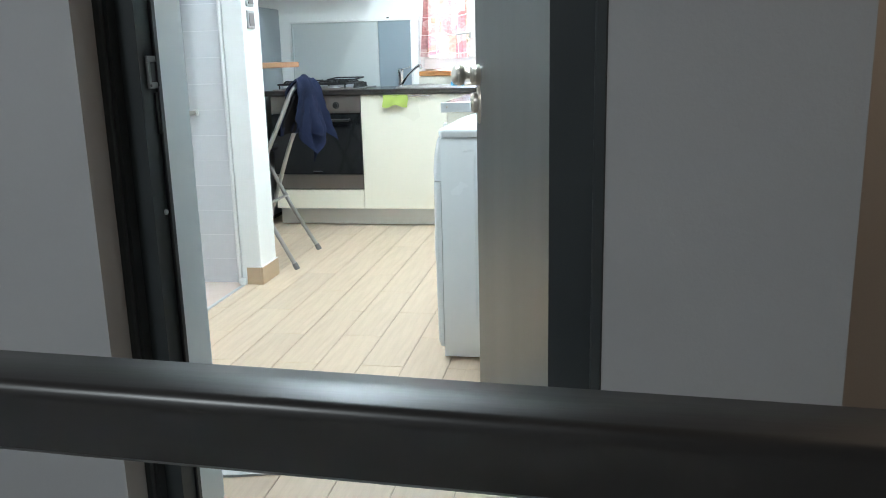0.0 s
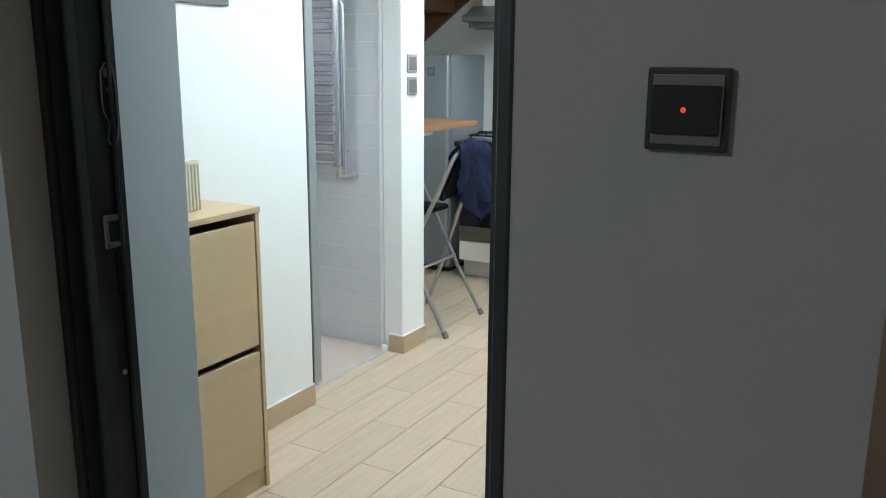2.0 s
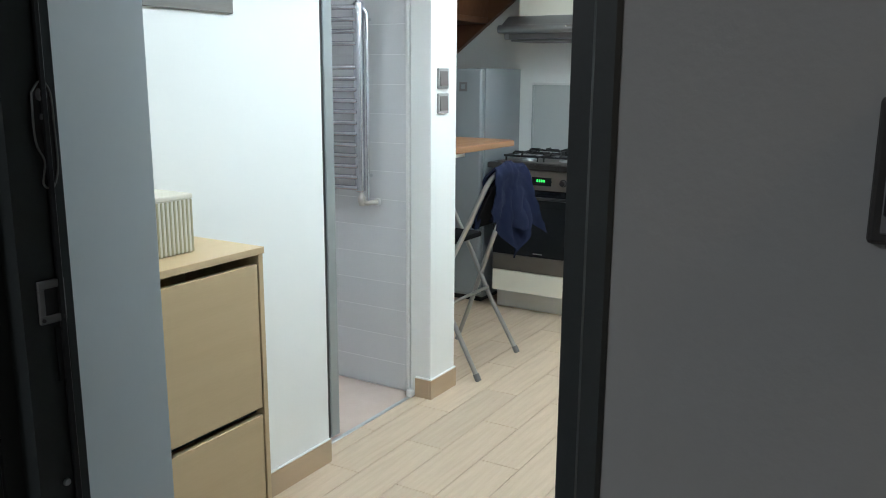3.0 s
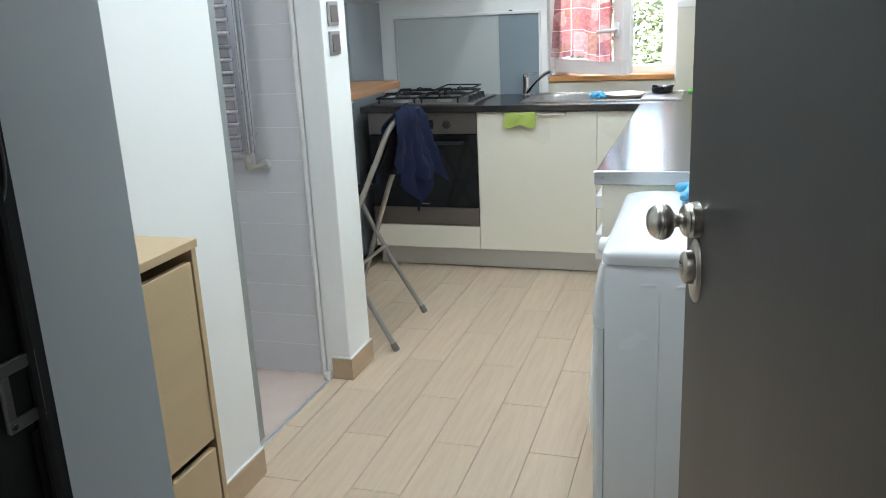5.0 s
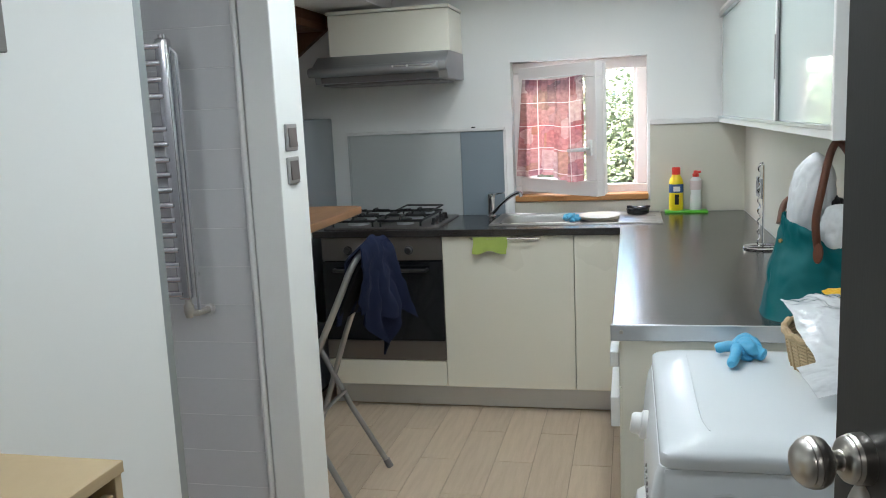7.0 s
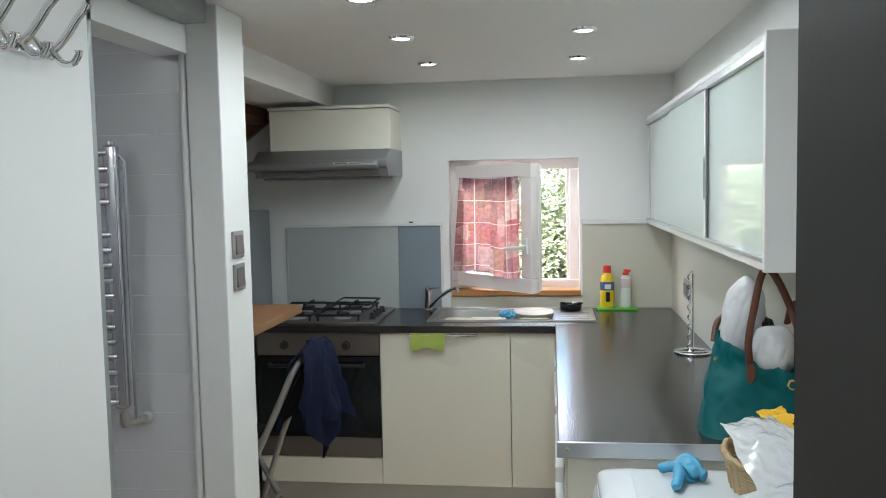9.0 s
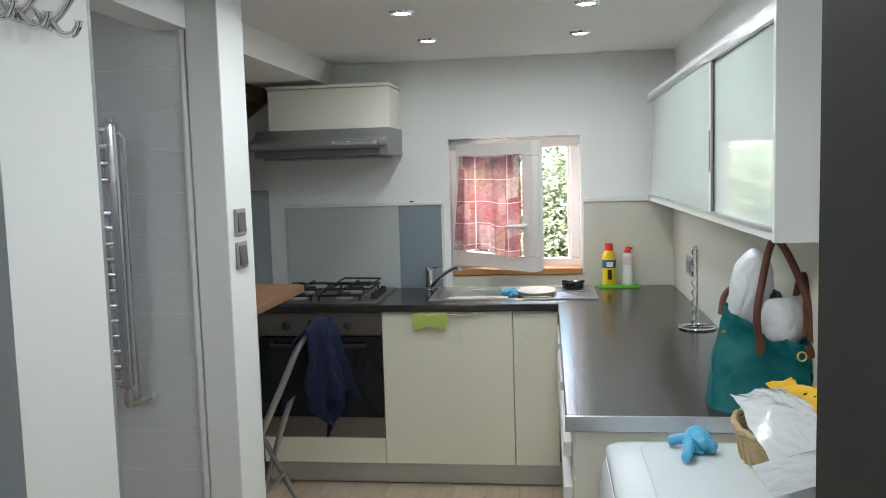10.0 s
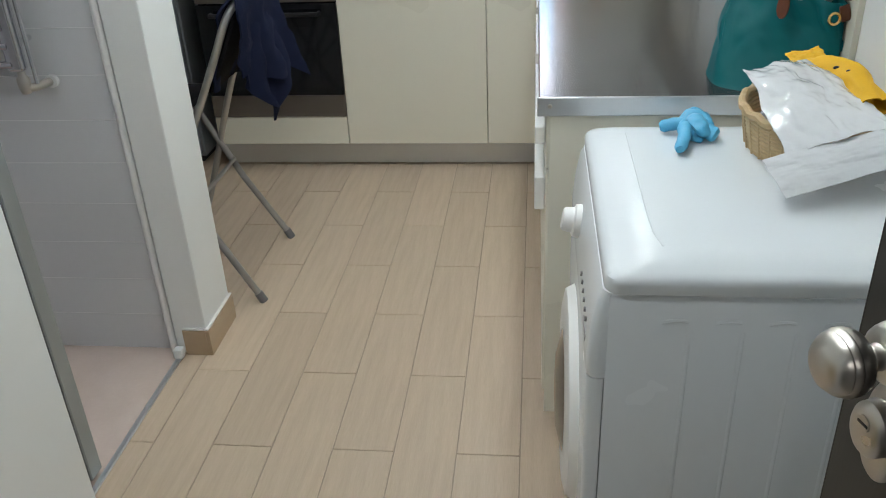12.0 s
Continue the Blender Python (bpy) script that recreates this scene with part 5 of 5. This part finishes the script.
solo("dishcloth", lump((-0.735, 5.655, 0.903), 0.042, 0.032, 0.022, 0.5, 30, 4, 3.0), BLUERUBBER, "crumpled light blue cloth on the sink edge", "cloth", smooth=True)
st = thing("kitchen_roll_stand", (0.005, 4.83, 0.883), "twisted chrome wire kitchen roll stand", "roll stand")
part("base_ring", tube([(0.005 + 0.065 * math.cos(2 * math.pi * k / 36), 4.83 + 0.065 * math.sin(2 * math.pi * k / 36), 0.889) for k in range(36)], 0.004, 8, closed=True), CHROME, st, smooth=True)
part("base_ring", tube([(0.005 + 0.056 * math.cos(2 * math.pi * k / 36), 4.83 + 0.056 * math.sin(2 * math.pi * k / 36), 0.888) for k in range(36)], 0.0025, 8, closed=True), CHROME, st, smooth=True)
part("cross_wire", tube([(-0.058, 4.83, 0.889), (0.068, 4.83, 0.889)], 0.003, 8), CHROME, st, smooth=True)
part("stem", tube([(0.005, 4.83, 0.889), (0.005, 4.83, 1.18), (0.0, 4.83, 1.193), (-0.01, 4.83, 1.188)], 0.0038, 8), CHROME, st, smooth=True)
part("twist", tube([(-0.010 + 0.0042 * math.cos(k * 0.9), 4.83 + 0.0042 * math.sin(k * 0.9), 0.889 + 0.0054 * k) for k in range(56)], 0.0028, 6), CHROME, st, smooth=True)
so = thing("wall_socket", (RX - 0.012, 5.47, 1.04), "grey metal wall socket on the cream panel", "socket")
part("plate", box(RX - 0.022, RX - 0.012, 5.40, 5.54, 1.0, 1.085, 0.003, 2), SWITCHFRAME, so)
part("insert", box(RX - 0.026, RX - 0.022, 5.42, 5.52, 1.015, 1.07, 0.002), SWITCHGREY, so)
gc = solo("hanging_cloth", sheet(lambda u, v: (-1.172 + 0.158 * u + 0.004 * math.sin(v * 5), 5.4135 - 0.004 * math.sin(u * 9 + v * 2) * v, 0.849 - (0.072 + 0.008 * math.sin(u * 8 + 0.5)) * v), 24, 12, 0.004), LIME, "lime green cloth hung over the cabinet handle", "cloth", smooth=True)

# ---- teal bag ----
bag = thing("tote_bag", (0.0, 3.83, 0.883), "teal nylon tote bag with brown leather handles", "bag")


def bag_point(u, v):
    a = 2 * math.pi * u
    c, s = math.cos(a), math.sin(a)
    k = 0.55
    bx_ = 0.094 * abs(c) ** k if c > 0 else -0.144 * abs(c) ** 0.8
    by_ = math.copysign(abs(s) ** k, s) * 0.105
    tx = (0.138 if c > 0 else 0.116) * c
    ty = 0.040 * s
    rx_ = tx * 0.62 + ty * 0.78
    ry_ = -tx * 0.70 + ty * 0.62
    t = v ** 0.8
    x = (1 - t) * (0.0 + bx_) + t * (0.0 + rx_)
    y = (1 - t) * (3.835 + by_) + t * (3.875 + ry_)
    y -= 0.035 * max(0, x / 0.1)
    bulge = 1 + 0.10 * math.sin(math.pi * v)
    x, y = x * bulge, 3.85 + (y - 3.85) * bulge
    z = 0.884 + v * (0.205 + 0.035 * math.cos(a + math.pi)) + 0.004 * math.sin(3 * a)
    n = noise.noise(Vector((c * 2.2, s * 2.2, v * 3.5)))
    n2 = noise.noise(Vector((c * 5, s * 5 + 3, v * 8)))
    w = v * (1 - 0.4 * v)
    fold = max(0, 1 - 4 * abs(noise.noise(Vector((c * 1.6 + 4, s * 1.6, v * 2.6))))) ** 2 * math.sin(math.pi * v)
    x, y = x - 0.004 * fold * c, y - 0.004 * fold * s
    return (min(x + 0.018 * n * w + 0.008 * n2 * w, RX - 0.016), y + 0.02 * n * w + 0.008 * n2 * w, z)


part("body", sheet(bag_point, 110, 44, 0.003, closed_u=True), TEAL, bag, smooth=True)
part("base", prism([(0.086 * math.copysign(abs(math.cos(a)) ** 0.55, math.cos(a)), 3.835 + 0.09 * math.copysign(abs(math.sin(a)) ** 0.55, math.sin(a))) for a in [2 * math.pi * k / 24 for k in range(24)]], "z", 0.883, 0.887), TEAL, bag)
part("handle", tube(smooth_path([(-0.024, 3.80, 1.055), (-0.028, 3.805, 1.12), (-0.012, 3.82, 1.20), (0.008, 3.83, 1.285), (0.028, 3.825, 1.30), (0.06, 3.80, 1.235), (0.085, 3.765, 1.14), (0.088, 3.75, 1.06)], 6), 0.0095, 10), LEATHER, bag, "brown leather handle", smooth=True)
part("handle", tube(smooth_path([(-0.08, 3.98, 1.09), (-0.065, 4.0, 1.14), (-0.03, 3.99, 1.165), (0.02, 3.96, 1.16), (0.07, 3.90, 1.13)], 6), 0.009, 10), LEATHER, bag, "brown leather handle", smooth=True)
part("handle", tube(smooth_path([(0.072, 3.83, 1.165), (0.078, 3.812, 1.215), (0.085, 3.79, 1.20), (0.086, 3.77, 1.13), (0.084, 3.765, 1.07)], 5), 0.014, 10, flat=0.5), LEATHER, bag, "folded brown leather handle", smooth=True)
part("handle_tab", lathe([(0.02, 0), (0.019, 0.003), (0, 0.004)], 14, facing((-0.026, 3.778, 1.045), (-0.75, -0.65, 0.1)) @ Matrix.Diagonal((0.68, 1.25, 1, 1))), LEATHER, bag, smooth=True)
part("rivet", lathe([(0.006, 0), (0.005, 0.004), (0, 0.005)], 12, facing((-0.094, 3.872, 1.062), (-0.8, -0.6, 0))), BRASS, bag, "small brass rivet", smooth=True)
part("zip_ring", tube([(0.058 + 0.010 * math.cos(k * 0.5236), 3.728, 1.030 + 0.011 * math.sin(k * 0.5236)) for k in range(12)], 0.003, 8, closed=True), BRASS, bag, "brass zip ring", smooth=True)
part("zip_pull", moved(box(-0.010, 0.010, -0.003, 0.003, -0.016, 0.016, 0.003, 2), at(0.078, 3.732, 1.040) @ Matrix.Rotation(radians(-18), 4, "Y")), LEATHER, bag, "brown leather zip pull")
solo("plastic_bag", film_bag((-0.018, 3.915, 1.165), 0.056, 0.055, 0.105, 1.0, 0.10), BAGFILM, "crumpled white plastic bag stuffed in the tote", "plastic bag", smooth=True)
solo("plastic_bag", film_bag((0.042, 3.84, 1.092), 0.056, 0.066, 0.064, 5.0), BAGFILM, "round white plastic bag bulging from the tote", "plastic bag", smooth=True)
solo("black_pouch", lump((0.03, 3.92, 1.145), 0.03, 0.035, 0.025, 0.3, 20, 3, 9.0), BLACK, "small black pouch between the plastic bags", "pouch", smooth=True)

# ---- things on the washing machine ----
bk = thing("wicker_basket", (-0.035, 3.52, 0.848), "small oval straw basket on the washing machine", "basket")
for i in range(9):
    z = 0.852 + 0.0075 * i
    k = 1 + 0.018 * i
    part("weave", tube([(-0.035 + k * 0.088 * math.cos(2 * math.pi * j / 40), 3.52 + k * 0.125 * math.sin(2 * math.pi * j / 40), z + 0.0018 * math.sin(j * math.pi + i * math.pi)) for j in range(40)], 0.0042, 6, closed=True), WICKER, bk, smooth=True)
part("rim", tube([(-0.035 + 0.104 * math.cos(2 * math.pi * j / 60), 3.52 + 0.146 * math.sin(2 * math.pi * j / 60), 0.924 + 0.003 * math.sin(j * 1.9)) for j in range(60)], 0.008, 8, closed=True), WICKER, bk, smooth=True)
for j in range(28):
    a = 2 * math.pi * j / 28
    part("stake", tube([(-0.035 + 0.091 * math.cos(a), 3.52 + 0.129 * math.sin(a), 0.849), (-0.035 + 0.104 * math.cos(a), 3.52 + 0.146 * math.sin(a), 0.924)], 0.003, 6), WICKER, bk)
part("bottom", lathe([(0.088, 0.0), (0.088, 0.004), (0, 0.004)], 32, at(-0.035, 3.52, 0.848), 1, 1.42), WICKER, bk)


def film(c00, c10, c11, c01, seed, amount, sag):
    """A crumpled sheet between four corners."""
    A, B, C, D = Vector(c00), Vector(c10), Vector(c11), Vector(c01)
    nrm = (B - A).cross(D - A).normalized()
    if nrm.z < 0:
        nrm = -nrm
    def p(u, v):
        q = (A * (1 - u) + B * u) * (1 - v) + (D * (1 - u) + C * u) * v
        n = noise.noise(Vector((u * 2.5 + seed, v * 2.5, seed))) + 0.4 * abs(noise.noise(Vector((u * 6, v * 6 + seed, 2)))) + 0.15 * noise.noise(Vector((u * 17, v * 17, seed)))
        puff = sag * math.sin(math.pi * u) * math.sin(math.pi * v)
        w = Vector((noise.noise(Vector((u * 5, v * 5, seed + 7))), noise.noise(Vector((u * 5, v * 5, seed + 9))), 0)) * amount * 0.6
        return q + nrm * (n * amount + puff) + w
    return sheet(p, 48, 48, 0.0012)


solo("plastic_wrapper", film((-0.150, 3.528, 0.992), (-0.018, 3.612, 0.986), (0.052, 3.352, 0.950), (-0.118, 3.312, 0.917), 2.0, 0.012, 0.026), PLASTICBAG, "shiny crumpled white plastic wrapper in the basket", "plastic bag", smooth=True)
solo("plastic_wrapper", film((-0.156, 3.312, 0.908), (0.062, 3.352, 0.952), (0.074, 3.296, 0.914), (-0.130, 3.248, 0.871), 6.0, 0.004, 0.008), PLASTICBAG, "folded white plastic sheet over the basket rim", "plastic bag", smooth=True)
solo("plastic_filling", lump((-0.035, 3.50, 0.900), 0.08, 0.115, 0.045, 0.25, 18, 4, 4.0), PLASTICBAG, "bunched white plastic inside the basket", "plastic bag", smooth=True)
def cloth_roll(u, v):
    """A loosely rolled cloth lying along the basket."""
    a = 2 * math.pi * u
    y = 3.665 - 0.235 * v
    cx, cz = -0.005 + 0.055 * v ** 0.8, 0.955 + 0.014 * math.sin(math.pi * v)
    r = 0.024 + 0.012 * math.sin(math.pi * min(1, v * 1.3)) + 0.008 * noise.noise(Vector((math.cos(a) * 1.5, math.sin(a) * 1.5, v * 7))) + 0.004 * math.sin(2 * a + 9 * v)
    return (min(cx + r * math.cos(a), RX - 0.016), y + 0.010 * math.sin(a + 2), cz + 0.85 * r * math.sin(a))


yb = sheet(cloth_roll, 40, 30, 0.002, closed_u=True)
merge(yb, film((-0.035, 3.69, 0.975), (0.02, 3.67, 0.992), (0.02, 3.60, 0.985), (-0.025, 3.62, 0.962), 3.0, 0.006, 0.004))
merge(yb, film((0.02, 3.52, 0.985), (0.06, 3.52, 0.975), (0.055, 3.43, 0.935), (0.0, 3.45, 0.93), 5.0, 0.006, 0.006))
yellow = solo("yellow_cloth", yb, YELLOWCLOTH, "loosely rolled bright yellow cloth in the basket", "cloth", smooth=True)
for px_, py_ in ((0.012, 3.535), (0.026, 3.512)):
    part("print_mark", lump((px_, py_, 0.9905), 0.007, 0.004, 0.004, 0.3, 40, 2, 1.0), BLACK, yellow, "small dark printed mark", smooth=True)
gl = lump((-0.212, 3.585, 0.868), 0.036, 0.052, 0.026, 0.30, 30, 5, 2.0)
for k, (sx, sy, ex, ey, r) in enumerate(((-0.225, 3.59, -0.274, 3.596, 0.0125), (-0.232, 3.565, -0.253, 3.478, 0.0130), (-0.20, 3.57, -0.176, 3.545, 0.0150))):
    mx, my = (sx + ex) / 2 + 0.003 * math.sin(k * 2.1), (sy + ey) / 2 + 0.003 * math.cos(k * 1.7)
    merge(gl, tube(smooth_path([(sx, sy, 0.870), (mx, my, 0.867), (ex, ey, 0.8610)], 4), [r * f for f in (1.2, 1.1, 0.95, 1.02, 1.05, 0.97, 1.0, 1.0, 0.62)], 12, flat=0.85))
solo("rubber_glove", gl, BLUERUBBER, "bunched light blue rubber glove on the washing machine", "glove", smooth=True)

# ---- mat at the door ----
MATM = at(-0.647, 2.456, 0) @ Matrix.Rotation(radians(13.4), 4, "Z")
mt = thing("door_mat", (-0.647, 2.456, 0.0), "pale grey ribbed bath mat on the tiles", "mat")
part("mat", moved(sheet(lambda u, v: ((u - 0.5) * 0.655, (v - 0.5) * 0.512, 0.008 + 0.003 * noise.noise(Vector((u * 8, v * 6, 0)))), 40, 30, 0.008), MATM), MATFAB, mt, smooth=True)
for i in range(24):
    for j in range(3):
        x, y = -0.22 + 0.0185 * i + 0.004 * math.sin(i * 5), -0.13 + 0.13 * j
        part("rib", moved(tube([(x, y - 0.05, 0.0085), (x + 0.004, y, 0.0105), (x, y + 0.05, 0.0085)], 0.0024, 6), MATM), MATFAB, mt)

# ---- outside ----
solo("ground", box(-60, 60, 6.3, 120, -3.1, -3.0), GRASS, "rough green ground outside", "ground", kind="structure")
solo("facade", box(-8, 8, 6.3, 6.34, -3.0, -0.06), RENDERWALL, "rendered outer wall below the window", "facade", kind="structure")


def tree(x, y, h, spread, seed, leaves):
    rnd = random.Random(seed)
    t = thing("tree", (x, y, -3.0), "leafy green tree outside the window", "tree")
    top = Vector((x, y, h - 0.6))
    tr_ = tube(smooth_path([(x, y, -3.0), (x + 0.1, y, -1.0), (x - 0.05, y + 0.1, 1.0), top], 5), [0.16 - 0.008 * k for k in range(16)], 10)
    tips = []
    for k in range(22):
        a, z = rnd.uniform(0, 6.28), rnd.uniform(-1.2, h - 0.6)
        r = spread * rnd.uniform(0.5, 1.0)
        tip = Vector((x + r * math.cos(a), y + 0.7 * r * math.sin(a), z + rnd.uniform(0.3, 0.9)))
        tips.append(tip)
        tube(smooth_path([(x, y, z - 0.2), (x + 0.5 * r * math.cos(a), y + 0.35 * r * math.sin(a), z + 0.25), tip], 4), [0.05 - 0.005 * q for q in range(9)], 6, bm=tr_)
    part("trunk", tr_, BARK, t, smooth=True)
    verts, faces = [], []
    centers = [c + Vector((rnd.gauss(0, 0.2), rnd.gauss(0, 0.2), rnd.gauss(0, 0.2))) for c in tips for _ in range(2)]
    centers += [Vector((x + rnd.uniform(-1, 1) * spread, y + rnd.uniform(-0.6, 0.6), rnd.uniform(-1.0, h - 0.25))) for _ in range(160)]
    while len(faces) < 2 * leaves:
        c = rnd.choice(centers)
        p = c + Vector((rnd.gauss(0, 0.16), rnd.gauss(0, 0.14), rnd.gauss(0, 0.14)))
        if p.z > h + 0.12 * math.sin(p.x * 5):
            continue
        d = Vector((rnd.gauss(0, 1), rnd.gauss(-0.3, 0.8), rnd.gauss(-0.4, 0.6))).normalized()
        s = d.cross(Vector((rnd.gauss(0, 0.5), rnd.gauss(0, 0.5), 1))).normalized()
        ln, wd_ = rnd.uniform(0.030, 0.065), rnd.uniform(0.012, 0.023)
        up = d.cross(s) * ln * 0.12
        i = len(verts)
        verts += [p - d * ln * 0.5, p + s * wd_ + up, p + d * ln * 0.5, p - s * wd_ + up]
        faces += [(i, i + 1, i + 2), (i, i + 2, i + 3)]
    me = bpy.data.meshes.new("crown")
    me.from_pydata([v - Vector((x, y, -3.0)) for v in verts], [], faces)
    me.materials.append(LEAFMAT)
    ob = new("crown", me)
    ob.parent = t
    tagged(ob, kind="stuff")


tree(-1.5, 8.9, 1.78, 1.5, 4, 55000)
tree(0.75, 8.7, 1.76, 1.5, 7, 55000)
tree(-3.6, 9.8, 1.8, 1.6, 9, 20000)
tree(2.9, 9.8, 1.8, 1.6, 11, 20000)
tree(-0.3, 10.6, 1.95, 2.2, 13, 70000)

# ---- floor tiles and bathroom tiles ----
TW, TL = 0.1575, 0.63


def tile_mesh(name, w, l, mat, axes="xy"):
    b = box(-w / 2, w / 2, -l / 2, l / 2, -0.004, 0.0, 0.0012) if axes == "xy" else box(-w / 2, w / 2, -0.002, 0.0, -l / 2, l / 2, 0.0006)
    return link_mesh(name, b, mat)


shared = {}
o = ORIGIN[floor.name]
for i in range(-7, 9):
    x0 = -1.0125 + TW * (i - 1)
    x1 = x0 + TW
    off = 3.615 if i % 2 else 3.615 + TL / 2
    for j in range(-4, 5):
        y0, y1 = off + TL * j, off + TL * (j + 1)
        a0, a1 = max(x0, LX), min(x1, RX)
        b0, b1 = max(y0, 1.88), min(y1, YB)
        if a1 - a0 < 0.02 or b1 - b0 < 0.02:
            continue
        if a1 <= -1.55:
            b0 = max(b0, 4.215)
        elif b0 < 4.0:
            a0 = max(a0, -1.556)
        if b1 - b0 < 0.02 or a1 - a0 < 0.02:
            continue
        key = (round(a1 - a0, 4), round(b1 - b0, 4))
        if key not in shared:
            shared[key] = tile_mesh("plank_tile", key[0] - 0.0022, key[1] - 0.0022, TILEWOOD)
        ob = new("plank_tile", shared[key])
        ob.parent = floor
        ob.location = Vector(((a0 + a1) / 2, (b0 + b1) / 2, 0.0)) - o
shared = {}
o = ORIGIN[bathwall.name]
TH = 0.1215
for r in range(18):
    z0, z1 = TH * r, min(TH * (r + 1), 2.1)
    for k in range(3):
        x1 = -1.60 - 0.6 * k
        x0 = x1 - 0.6
        x0, x1 = max(x0, -2.9), min(x1, -1.60)
        if x1 - x0 < 0.02 or z1 - z0 < 0.02:
            continue
        key = (round(x1 - x0, 4), round(z1 - z0, 4))
        if key not in shared:
            shared[key] = tile_mesh("wall_tile", key[0] - 0.0014, key[1] - 0.0022, BATHTILE, "xz")
        ob = new("wall_tile", shared[key])
        ob.parent = bathwall
        ob.location = Vector(((x0 + x1) / 2, 4.0354, (z0 + z1) / 2)) - o
